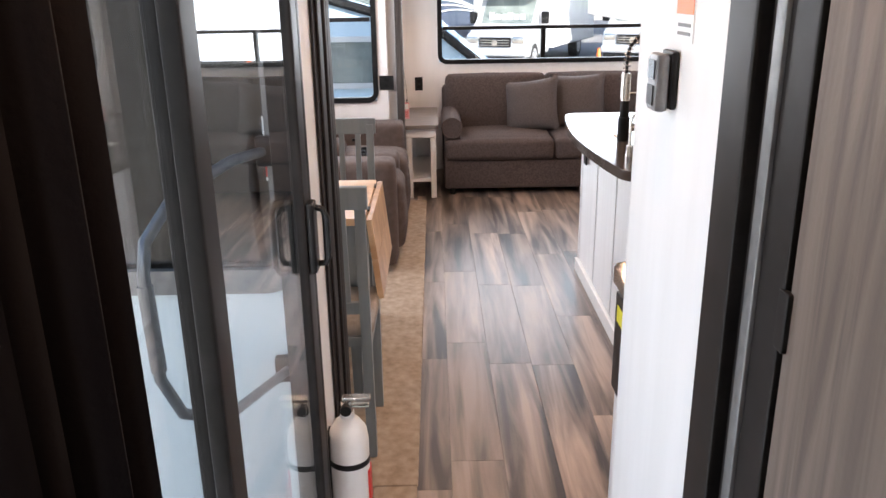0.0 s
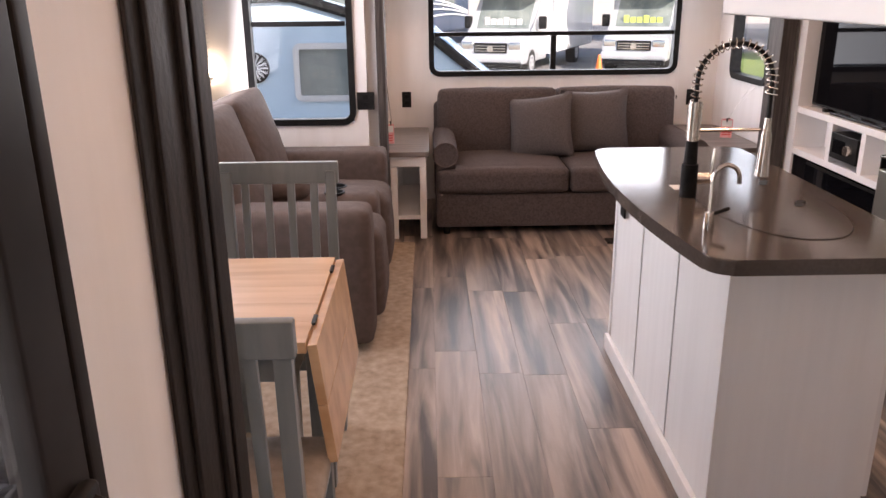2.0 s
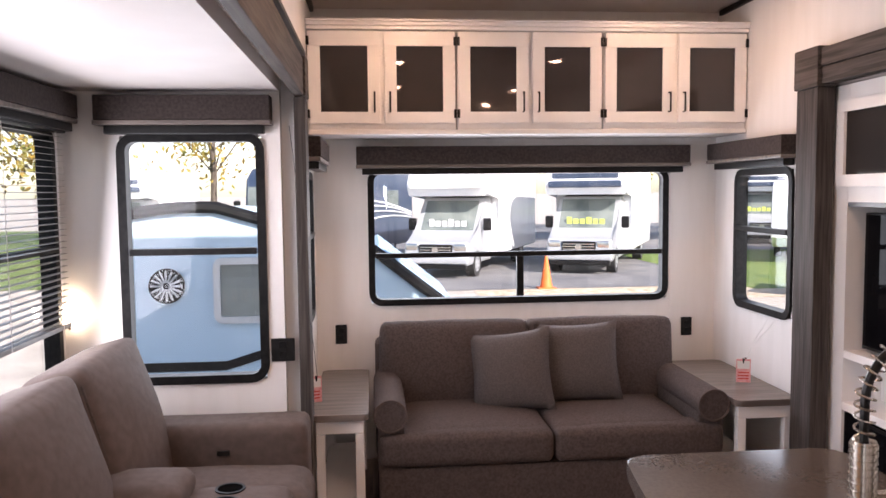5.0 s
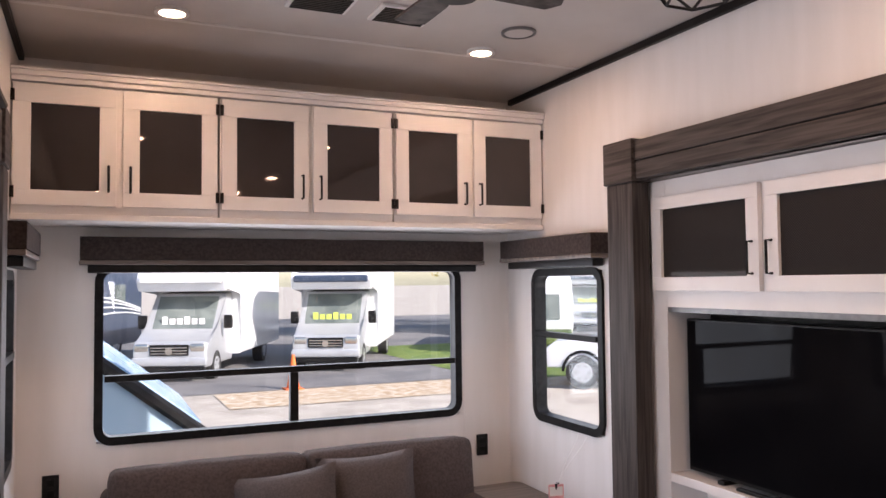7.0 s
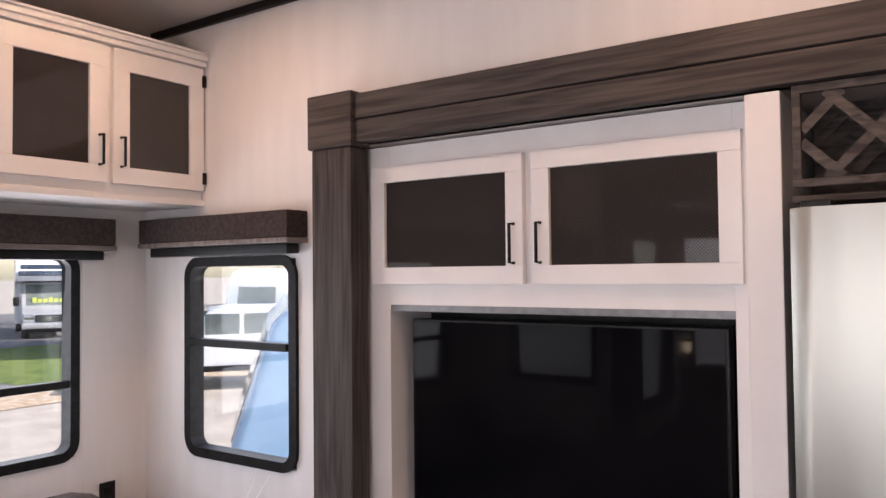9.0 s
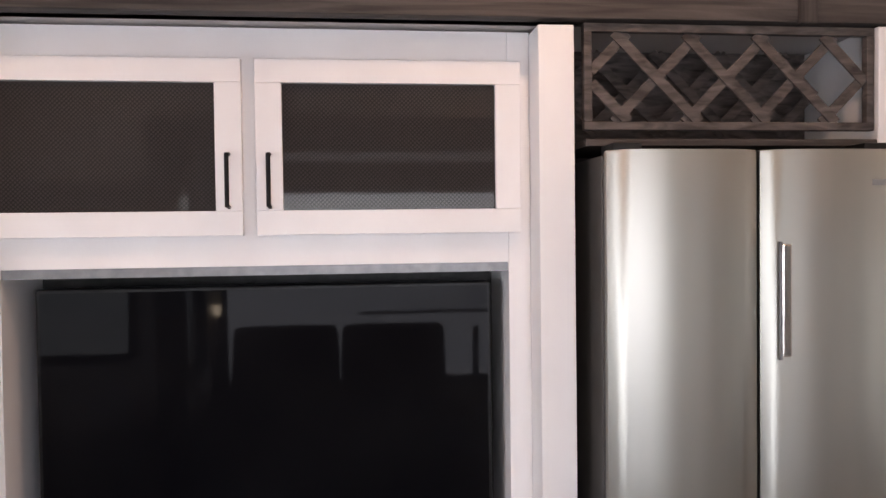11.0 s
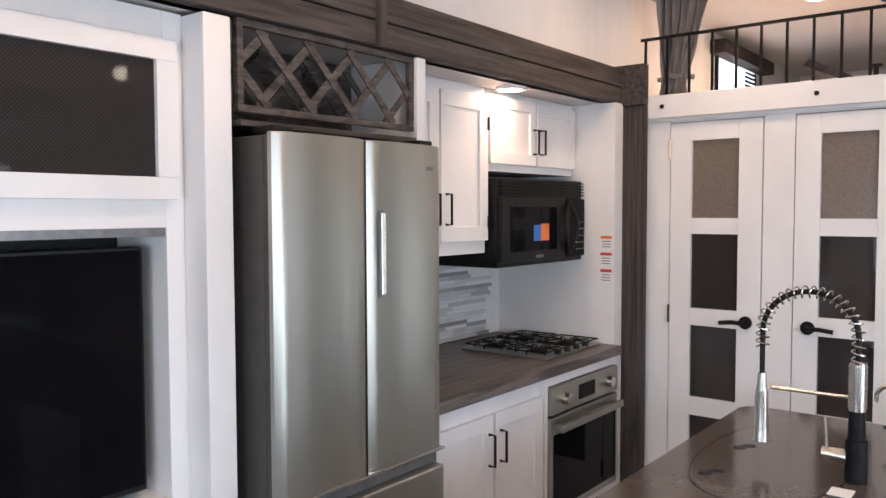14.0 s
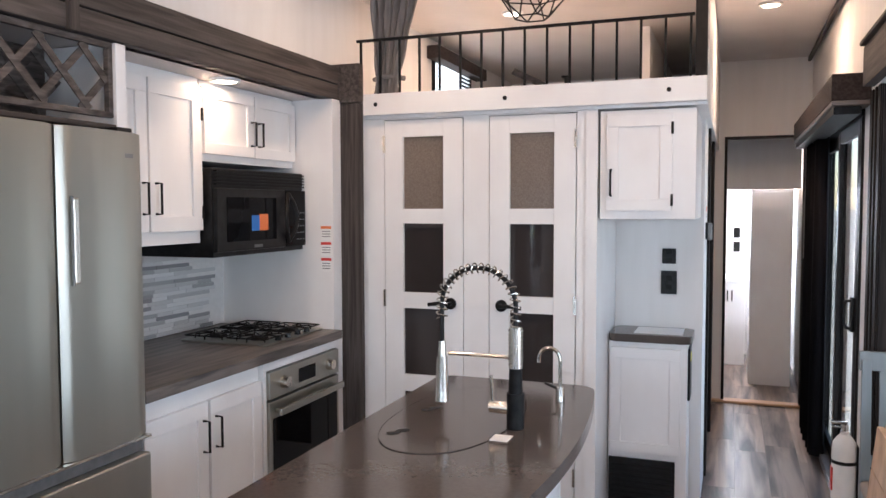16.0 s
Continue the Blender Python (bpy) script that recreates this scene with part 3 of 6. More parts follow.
# reading light on the slide-out corner
sc = thing("reading_light", "small lit wall reading light beside the blind", "lamp", at=(-1.235, 5.565, 1.04))
part("plate", B(0, 0.012, -0.03, 0.03, -0.05, 0.05, bev=0.004), CHROME, sc)
bm = bmesh.new(); cyl(bm, (0.03, 0, -0.02), (0.03, 0, 0.04), 0.02, 0.028)
part("shade", bm, BULB, sc)
bm = bmesh.new(); tube(bm, [(0.01, 0, -0.03), (0.03, 0, -0.06)], 0.006)
part("arm", bm, CHROME, sc)


# ---- hall: sliding door, doorway, oak door ----
sl = thing("sliding_door", "dark-framed sliding glass patio door, closed", "door", at=(XLH, 0, 0))
part("frame_head", B(-0.05, 0.015, 0.0, 1.655, 1.87, 1.918, bev=0.004), BROWNF, sl)
part("frame_sill", B(-0.05, 0.03, 0.0, 1.655, 0.002, 0.05, bev=0.004), GREYM, sl, "worn metal sill track")
part("jamb", B(-0.064, 0.02, 0.002, 0.05, 0.05, 1.87, bev=0.004), BROWNF, sl)
part("jamb", B(-0.064, 0.012, 1.63, 1.654, 0.05, 1.87, bev=0.004), BROWNF, sl)
for y0, y1, x, nm in ((0.05, 0.955, -0.028, "fixed_leaf"), (0.875, 1.625, 0.0, "sliding_leaf")):
    bm = bmesh.new()
    for q0, q1 in ((y0, y0 + 0.065), (y1 - (0.05 if x < 0 else 0.07), y1)):
        box(bm, x - 0.013, x + 0.013, q0, q1, 0.052, 1.868, bev=0.006)
    box(bm, x - 0.012, x + 0.012, y0 + 0.065, y1 - 0.07, 0.052, 0.12, bev=0.004)
    box(bm, x - 0.012, x + 0.012, y0 + 0.065, y1 - 0.07, 1.80, 1.868, bev=0.004)
    leaf = part(nm, bm, BROWNF, sl)
    p = part("pane", B(x - 0.002, x + 0.002, y0 + 0.06, y1 - 0.045, 0.11, 1.81), PANE, leaf, smooth=None)
    p.visible_shadow = False
bm = bmesh.new()
box(bm, 0.013, 0.03, 1.56, 1.605, 0.925, 1.08, bev=0.006)
tube(bm, [(0.027, 1.59, 0.94), (0.045, 1.585, 0.943), (0.053, 1.58, 0.96), (0.053, 1.58, 1.045), (0.045, 1.585, 1.062), (0.027, 1.59, 1.065)], 0.007)
part("pull_handle", bm, BLACKP, sl, "black pull handle with lock")
bm = bmesh.new()
box(bm, -0.03, -0.014, 1.56, 1.605, 0.92, 1.09, bev=0.006)
tube(bm, [(-0.027, 1.58, 0.925), (-0.05, 1.565, 0.928), (-0.058, 1.56, 0.945), (-0.058, 1.56, 1.06), (-0.05, 1.565, 1.08), (-0.027, 1.58, 1.083)], 0.007)
part("outer_handle", bm, BLACKP, sl, "black outside handle")
st = part("sticker", B(-0.165, -0.13, 2.030, 2.0305, 1.02, 1.19), PAPER, sl, "narrow white warning sticker on the glass", smooth=None)
part("sticker_band", B(-0.165, -0.13, 2.029, 2.0295, 1.03, 1.07), RED, sl, "red band of the sticker", smooth=None)

gh = thing("grab_handle", "grey folding assist handrail outside the sliding door", "handrail", at=(-0.45, 1.45, 0.53))
bm = bmesh.new()
tube(bm, [(0.0, 0.57, 0.57), (-0.05, 0.44, 0.575), (-0.13, 0.22, 0.54), (-0.165, 0.12, 0.47), (-0.17, 0.1, 0.4), (-0.165, 0.1, 0.16), (-0.14, 0.14, 0.05), (-0.08, 0.25, -0.03), (0.02, 0.57, -0.06)], 0.0135, 10)
part("tube", bm, GREYM, gh, smooth=60)
bm = bmesh.new()
cyl(bm, (-0.17, 0.10, 0.38), (-0.165, 0.10, 0.18), 0.017)
part("grip", bm, GREYM, gh)
for z in (0.57, -0.06):
    part("bracket", B(-0.02, 0.03, 0.56, 0.589, z - 0.04, z + 0.04, bev=0.008), BLACKP, gh)

dr = thing("drape", "black pleated drape pulled back beside the sliding door", "curtain", at=(XLH + 0.05, 0.0, 0.0))
bm = bmesh.new()
pts = [(0.028 * math.sin(k * 1.35) + 0.008 * math.sin(k * 0.5), -0.14 + 0.655 * k / 60) for k in range(61)]
top = [bm.verts.new((x, y, 1.90)) for x, y in pts]
bot = [bm.verts.new((x * 1.25, y, 0.03)) for x, y in pts]
for k in range(60):
    bm.faces.new((top[k], top[k + 1], bot[k + 1], bot[k]))
drp = part("cloth", bm, DRAPE, dr, smooth=80)
sm = drp.modifiers.new("thick", "SOLIDIFY")
sm.thickness = 0.004
bm = bmesh.new(); tube(bm, [(0.048, -0.02, 1.88), (0.05, -0.01, 1.15)], 0.003)
part("wand", bm, GREYM, dr, "slim grey pull wand")

# bathroom door in the hall
bd = thing("door_1", "weathered oak-look hall door in a dark frame, closed", "door", at=(XH, 0, 0), kind="structure")
part("door_slab", B(0.006, 0.04, 0.11, 0.775, 0.01, 1.90, bev=0.003), OAKDOOR, bd)
part("casing", B(-0.014, 0.05, 0.895, 0.985, 0.0, 1.98, bev=0.006), BROWNF, bd, "dark bronze casing")
part("jamb", B(0.002, 0.05, 0.78, 0.893, 0.0, 1.93, bev=0.004), BROWNF, bd)
part("seal", B(-0.004, 0.01, 0.845, 0.872, 0.0, 1.93, bev=0.004), GREYM, bd, "silver weather strip")
part("casing", B(-0.014, 0.05, 0.0, 0.085, 0.0, 1.98, bev=0.006), BROWNF, bd)
part("casing", B(-0.0135, 0.05, 0.087, 0.893, 1.915, 1.98, bev=0.006), BROWNF, bd)
for z in (0.35, 1.15, 1.7):
    part("hinge", B(0.0, 0.009, 0.765, 0.79, z - 0.035, z + 0.035, bev=0.003), BROWNF, bd, "grey metal hinge")

hd = thing("door_2", "open doorway with a dark slim frame to the bedroom", "doorway", at=(0, -0.80, 0), kind="structure")
part("jamb", B(0.285, 0.305, -0.05, 0.012, 0, 2.0), BROWNF, hd)
part("jamb", B(-0.25, -0.235, -0.05, 0.012, 0, 2.0), BROWNF, hd)
part("head", B(-0.235, 0.285, -0.05, 0.012, 1.98, 2.0), BROWNF, hd)
part("lintel", B(-0.26, 0.36, -0.60, -0.53, 1.62, 2.1), WALL, hd, "pale lintel beyond the doorway")
ward = thing("wardrobe", "tall plain cream wardrobe beyond the doorway", "wardrobe", at=(-0.06, -1.5, 0))
part("body", B(-0.16, 0.16, -0.6, 0.0, 0.0, 1.62, bev=0.004), WHITE, ward)
part("door", B(-0.15, 0.15, 0.001, 0.012, 0.06, 1.60, bev=0.004), WHITE, ward)
van_ = thing("vanity", "small white cabinet with two black handles and pale top", "cabinet", at=(0.22, -2.3, 0))
part("body", B(-0.1, 0.2, -0.4, 0.0, 0.0, 0.78, bev=0.004), WHITE, van_)
part("top", B(-0.12, 0.2, -0.4, 0.02, 0.782, 0.82, bev=0.006), WHITEP, van_)
for x in (0.01, 0.05):
    part("handle", B(x, x + 0.012, 0.002, 0.016, 0.6, 0.7), BLACK, van_)
sw = thing("switch_plate", "dark switch plates on the bedroom wall", "switch", at=(0.2, -2.899, 1.15))
part("plate", B(-0.03, 0.03, 0.0, 0.01, 0.02, 0.12, bev=0.003), BLACKP, sw)
part("plate", B(-0.03, 0.03, 0.0, 0.01, -0.12, -0.02, bev=0.003), BLACKP, sw)

# thermostat and notes on the hall wall
th = thing("wall_remote", "dark grey handheld controller in a wall cradle", "controller", at=(XH, 1.235, 1.365))
part("cradle", B(-0.012, -0.001, -0.034, 0.027, -0.05, 0.038, bev=0.004), BLACKP, th)
part("body", B(-0.034, -0.0125, -0.030, 0.023, -0.054, 0.034, bev=0.007), GREYM, th)
part("display", B(-0.036, -0.0345, -0.020, 0.013, -0.004, 0.024), SCREEN, th)
part("key_pad", B(-0.036, -0.0345, -0.020, 0.013, -0.044, -0.014), BLACKP, th)
nt_ = thing("notice", "small white notice with an orange band", "sticker", at=(XH, 1.19, 1.452))
part("paper", B(-0.002, -0.0005, -0.04, 0.04, -0.035, 0.03), PAPER, nt_, smooth=None)
part("band", B(-0.003, -0.0021, -0.04, 0.04, 0.005, 0.03), ORANGE, nt_, smooth=None)
for z in (-0.01, -0.022):
    part("text_line", B(-0.003, -0.0021, -0.03, 0.03, z - 0.003, z + 0.002), GREYTXT, nt_, smooth=None)

# fire extinguisher beside the post
fe = thing("fire_extinguisher", "white fire extinguisher with black strap", "extinguisher", at=(-0.231, 1.71, 0.20))
bm = bmesh.new()
prof = [(0, 0), (0.046, 0), (0.05, 0.01), (0.05, 0.23), (0.046, 0.26), (0.03, 0.285), (0.018, 0.295), (0.018, 0.31), (0, 0.31)]
bmesh.ops.spin(bm, geom=[bm.edges.new((a, b)) for vs in [[bm.verts.new((r, 0, z)) for r, z in prof]] for a, b in zip(vs, vs[1:])], axis=(0, 0, 1), cent=(0, 0, 0), angle=2 * math.pi, steps=24)
bmesh.ops.remove_doubles(bm, verts=bm.verts[:], dist=0.0005)
part("cylinder", bm, WHITEP, fe)
bm = bmesh.new(); cyl(bm, (0, 0, 0.17), (0, 0, 0.185), 0.0515, seg=24)
part("strap", bm, BLACKP, fe)
bm = bmesh.new(); cyl(bm, (0, 0, 0.305), (0, 0, 0.34), 0.015); box(bm, -0.01, 0.06, -0.012, 0.012, 0.34, 0.352, bev=0.003); box(bm, -0.01, 0.055, -0.01, 0.01, 0.322, 0.33, bev=0.003)
part("valve", bm, CHROME, fe, "metal valve and squeeze lever")
bm = bmesh.new(); cyl(bm, (0.0, -0.015, 0.325), (0.0, -0.03, 0.325), 0.014)
part("gauge", bm, BLACKP, fe)
part("label_plate", B(0.044, 0.0515, -0.02, 0.02, 0.05, 0.15), RED, fe, "red printed label")
part("bracket", B(-0.053, -0.045, -0.03, 0.03, 0.0, 0.25), BLACKP, fe)

# ---- living area ----
def handle(parent, p, length, axis, out, name="handle"):
    """A black bar pull at p; axis: along which it lies, out: the way it stands off."""
    p, out = Vector(p), Vector(out)
    d = Vector(axis) * length / 2
    bm = bmesh.new()
    u = out.normalized()
    tube(bm, [p - d, p - d + u * 0.026, p + d + u * 0.026, p + d], 0.005, 6)
    return part(name, bm, BLACK, parent, "black bar handle")


def hinge(parent, x0, x1, y0, y1, z, h=0.035):
    part("hinge", B(x0, x1, y0, y1, z - h / 2, z + h / 2, bev=0.002), BROWNF, parent, "dark butt hinge")


so = thing("sofa", "dark brown-grey two-seat fabric sofa", "sofa", at=(0.885, 5.72, 0))
part("base", B(-0.82, 0.82, 0.03, 0.82, 0.05, 0.265, bev=0.015), FABRIC, so)
for x0, x1, s in ((-0.70, 0.0, 1), (0.0, 0.70, 2)):
    bm = bmesh.new(); cushion(bm, x0 - (0.12 if s == 1 else 0) + 0.003, x1 + (0.12 if s == 2 else 0) - 0.003, 0.0, 0.16, 0.27, 0.425, 0.035, 0.006, seed=s)
    cushion(bm, x0 + 0.003, x1 - 0.003, 0.03, 0.66, 0.272, 0.43, 0.045, 0.018, seed=s + 4)
    part("seat_cushion", bm, FABRIC, so)
for x0, x1, s in ((-0.80, -0.001, 3), (0.001, 0.80, 4)):
    bm = bmesh.new()
    vs = cushion(bm, x0, x1, 0.56, 0.76, 0.36, 0.835, 0.04, 0.04, seed=s)
    bmesh.ops.transform(bm, matrix=Matrix.Translation((0, 0.66, 0.36)) @ pose(0, 0, 0, -8) @ Matrix.Translation((0, -0.66, -0.36)), verts=vs)
    bc = part("back_cushion", bm, FABRIC, so)
    bm = bmesh.new()
    tube(bm, [(x0 + 0.03, 0.655, 0.80), (x0 + 0.1, 0.65, 0.818), ((x0 + x1) / 2, 0.65, 0.826), (x1 - 0.1, 0.65, 0.818), (x1 - 0.03, 0.655, 0.80)], 0.005)
    part("piping", bm, FABRIC2, bc)
part("back_frame", B(-0.83, 0.83, 0.74, 0.86, 0.06, 0.74, bev=0.04, seg=4), FABRIC, so)
for s in (-1, 1):
    bm = bmesh.new()
    cyl(bm, (s * 0.765, 0.01, 0.515), (s * 0.765, 0.72, 0.515), 0.076, seg=28)
    box(bm, min(s * 0.70, s * 0.825), max(s * 0.70, s * 0.825), 0.035, 0.72, 0.06, 0.50, bev=0.015)
    a = part("arm", bm, FABRIC, so, "rolled sofa arm")
    bm = bmesh.new()
    tube(bm, [(s * 0.765 + 0.074 * math.cos(2 * math.pi * k / 24), 0.008, 0.515 + 0.074 * math.sin(2 * math.pi * k / 24)) for k in range(25)], 0.005)
    part("piping", bm, FABRIC2, a)
for x in (-0.76, 0.76):
    for y in (0.08, 0.78):
        bm = bmesh.new(); cyl(bm, (x, y, 0.0), (x, y, 0.052), 0.02, 0.028)
        part("foot", bm, BLACKP, so)
for x, z, y, tilt, r, s in ((-0.13, 0.605, 0.45, -20, -22, 1), (0.24, 0.63, 0.50, -16, -6, 2)):
    pw = thing("throw_pillow", "plain grey-brown square throw pillow on the sofa", "pillow", group="sofa pillows")
    pw.matrix_world = pose(0.885 + x, 5.72 + y, z, tilt, r * 0.4, r)
    bm = bmesh.new()
    n = 14
    grid = {}
    for side in (-1, 1):
        for i in range(n + 1):
            for j in range(n + 1):
                u, v = 2 * i / n - 1, 2 * j / n - 1
                pin = 1 - 0.09 * (1 - abs(u) ** 2) * (abs(v) ** 3) - 0.0
                pin2 = 1 - 0.09 * (1 - abs(v) ** 2) * (abs(u) ** 3)
                h = 0.085 * (max(0, 1 - abs(u) ** 2.6) * max(0, 1 - abs(v) ** 2.6)) ** 0.6
                grid[side, i, j] = bm.verts.new((0.222 * u * pin2, side * h + 0.004 * noise.noise((u * 3 + s, v * 3, side)), 0.215 * v * pin))
        for i in range(n):
            for j in range(n):
                bm.faces.new((grid[side, i, j], grid[side, i + 1, j], grid[side, i + 1, j + 1], grid[side, i, j + 1]))
    bmesh.ops.remove_doubles(bm, verts=bm.verts[:], dist=0.004)
    part("cover", bm, PILLOW, pw, smooth=80)


def end_table(label, x0, x1, y0, y1, h):
    t = thing("end_table", label, "table", at=((x0 + x1) / 2, y0, 0), group="end tables")
    w, d = (x1 - x0) / 2, y1 - y0
    bm = bmesh.new(); prism(bm, rounded(-w, w, 0, d, 0.03), h - 0.03, h, "z", 0.004)
    part("tabletop", bm, TABTOP, t, "grey oak-look top")
    part("apron", B(-w + 0.02, w - 0.02, 0.03, d - 0.02, h - 0.095, h - 0.031, bev=0.003), WHITE, t)
    part("shelf", B(-w + 0.03, w - 0.03, 0.05, d - 0.03, 0.12, 0.145, bev=0.003), WHITE, t)
    for x in (-w + 0.02, w - 0.06):
        for y in (0.03, d - 0.07):
            part("leg", B(x, x + 0.04, y, y + 0.04, 0.0, h - 0.096, bev=0.003), WHITE, t)
    return t


end_table("white end table with grey oak top beside the sofa", -0.235, 0.02, 5.66, 6.56, 0.55)
end_table("white end table with grey oak top by the slide-out post", 1.74, 2.05, 5.68, 6.56, 0.545)

# reclining loveseat in the slide-out
rc = thing("recliner_loveseat", "dark brown-grey reclining loveseat with centre console and cupholders", "sofa", at=(-0.69, 4.05, 0.012))
part("base", B(-0.42, 0.40, 0.08, 1.40, 0.03, 0.30, bev=0.02), FABRIC2, rc)
for y0, y1 in ((0.0, 0.215), (1.245, 1.46)):
    bm = bmesh.new()
    cushion(bm, -0.42, 0.47, y0, y1, 0.03, 0.615, 0.04, 0.012, n=12, seed=y0 * 7)
    part("arm", bm, FABRIC2, rc, "padded recliner arm", smooth=70)
for y0, y1, s in ((0.22, 0.60, 1), (0.87, 1.24, 2)):
    bm = bmesh.new(); cushion(bm, -0.28, 0.50, y0, y1, 0.26, 0.47, 0.07, 0.025, seed=s)
    part("seat_cushion", bm, FABRIC2, rc, smooth=70)
    bm = bmesh.new(); cushion(bm, 0.40, 0.50, y0 + 0.01, y1 - 0.01, 0.06, 0.36, 0.04, 0.015, seed=s + 9)
    part("foot_rest", bm, FABRIC2, rc, smooth=70)
for y0, y1, s in ((0.10, 0.72, 3), (0.75, 1.37, 4)):
    bm = bmesh.new()
    vs = cushion(bm, -0.27, -0.05, y0, y1, 0.36, 0.965, 0.04, 0.055, n=12, seed=s)
    bmesh.ops.transform(bm, matrix=Matrix.Translation((-0.15, 0, 0.4)) @ pose(0, 0, 0, 0, -16, 0) @ Matrix.Translation((0.15, 0, -0.4)), verts=vs)
    b = part("back_cushion", bm, FABRIC2, rc, smooth=70)
    bm = bmesh.new()
    m = Matrix.Translation((-0.15, 0, 0.4)) @ pose(0, 0, 0, 0, -16, 0) @ Matrix.Translation((0.15, 0, -0.4))
    tube(bm, [m @ Vector(p) for p in ((-0.07, y0 + 0.014, 0.5), (-0.065, y0 + 0.012, 0.90), (-0.085, y0 + 0.05, 0.955), (-0.085, y1 - 0.05, 0.955), (-0.065, y1 - 0.012, 0.90), (-0.07, y1 - 0.014, 0.5))], 0.006)
    part("piping", bm, FABRIC, b)
bm = bmesh.new(); cushion(bm, -0.2, 0.46, 0.61, 0.86, 0.2, 0.53, 0.05, 0.01, seed=11)
con = part("console", bm, FABRIC2, rc, smooth=70)
bm = bmesh.new(); cushion(bm, -0.25, 0.13, 0.605, 0.865, 0.5, 0.60, 0.045, 0.015, seed=12)
part("console_lid", bm, FABRIC2, rc, "padded console lid", smooth=70)
for y in (0.675, 0.795):
    bm = bmesh.new()
    ring(bm, 0.20, 0.30, y - 0.05, y + 0.05, 0.008, 0.524, 0.5365, "z", 0.049)
    cup = part("cupholder", bm, BLACK, con, "black round cupholder")
    # flat black disc paints the shade inside the cupholder; no hollow is cut
    bm = bmesh.new(); cyl(bm, (0.25, y, 0.528), (0.25, y, 0.534), 0.042, seg=24)
    part("cup_well", bm, HOLE, rc, "flat dark disc for the shaded cupholder well")
bm = bmesh.new(); box(bm, 0.12, 0.17, 1.23, 1.2448, 0.5, 0.52, bev=0.003)
part("recline_switch", bm, BLACKP, rc)

# carpet runner under dining table and recliners
cp = solid("rug", B(-1.235, -0.075, 2.11, 5.60, -0.011, 0.010, bev=0.008), RUG, "beige mottled carpet over the slide-out floor", "carpet", kind="structure")
solid("carpet_strip", B(-0.215, -0.078, 1.95, 2.108, -0.011, 0.009, bev=0.006), RUG, "beige carpet edge by the post", "carpet", kind="structure")


def dining_chair(at, rz, label):
    """A slat-back chair; its front is +y."""
    c = thing("dining_chair", label, "chair", at=at, rz=rz, group="chairs round the dining table")
    for x in (-0.165, 0.165):
        bm = bmesh.new(); box(bm, x - 0.017, x + 0.017, 0.36, 0.395, 0.0, 0.425, bev=0.003)
        part("front_leg", bm, CHAIR, c)
        bm = bmesh.new()
        prism(bm, [(0.03, 0.0), (0.065, 0.0), (0.05, 0.45), (0.02, 0.91), (-0.005, 0.91), (0.015, 0.45)], x - 0.016, x + 0.016, "x", 0.003)
        part("back_post", bm, CHAIR, c)
    part("seat_frame", B(-0.18, 0.18, 0.04, 0.395, 0.40, 0.435, bev=0.004), CHAIR, c)
    bm = bmesh.new(); cushion(bm, -0.185, 0.185, 0.05, 0.405, 0.43, 0.475, 0.02, 0.01)
    part("seat", bm, SEATC, c, "padded taupe seat", smooth=70)
    m = pose(0, 0.0, 0.86, 3)
    part("top_rail", B(-0.19, 0.19, -0.012, 0.014, 0.008, 0.078, bev=0.005, rot=m), CHAIR, c)
    part("lower_rail", B(-0.149, 0.149, 0.022, 0.042, 0.52, 0.56, bev=0.003), CHAIR, c)
    for k in range(4):
        x = -0.11 + 0.0733 * k
        bm = bmesh.new()
        prism(bm, [(0.025, 0.56), (0.04, 0.56), (0.010, 0.872), (-0.005, 0.872)], x - 0.012, x + 0.012, "x", 0.002)
        part("slat", bm, CHAIR, c)
    return c


dining_chair((-0.46, 3.50, 0.012), 180, "blue-grey slat-back dining chair by the rug edge")
dining_chair((-0.845, 3.50, 0.012), 180, "blue-grey slat-back dining chair by the window wall")
dining_chair((-0.395, 2.235, 0.012), 0, "blue-grey slat-back dining chair pushed under the table")

tb = thing("dining_table", "light maple drop-leaf dining table with dark legs", "table", at=(-0.70, 2.55, 0.012))
for k in range(5):
    part("board", B(-0.50, 0.455, 0.112 * k + 0.0001, 0.112 * k + 0.1119, 0.722, 0.748, bev=0.0004), MAPLE, tb)
m = Matrix.Translation((0.468, 0, 0.742)) @ pose(0, 0, 0, 0, -6, 0)
for k in range(2):
    part("drop_leaf", B(-0.011, 0.011, 0.0, 0.56, -0.145 * (k + 1) + 0.0006, -0.145 * k, bev=0.003, rot=m), MAPLE, tb, "hanging maple drop leaf")
for y in (0.1, 0.44):
    part("leaf_hinge", B(0.453, 0.462, y, y + 0.05, 0.744, 0.7492), BROWNF, tb)
part("apron", B(-0.45, 0.42, 0.05, 0.51, 0.63, 0.72, bev=0.003), CHAIR, tb)
for x in (-0.44, 0.37):
    for y in (0.06, 0.45):
        bm = bmesh.new()
        prism(bm, [(x, 0.66), (x + 0.05, 0.66), (x + 0.042, 0.0), (x + 0.008, 0.0)], y, y + 0.045, "y", 0.003)
        part("leg", bm, CHAIR, tb)


def outlet(at, rz, label="black wall outlet plate", w=0.065, h=0.11, name="wall_outlet"):
    o = thing(name, label, "outlet", at=at, rz=rz, group="outlets")
    part("plate", B(-w / 2, w / 2, -0.009, -0.001, -h / 2, h / 2, bev=0.003), BLACKP, o)
    for z in (0.022, -0.022):
        part("socket", B(-0.016, 0.016, -0.011, -0.0091, z - 0.014, z + 0.014, bev=0.002), BLACK, o)
    return o


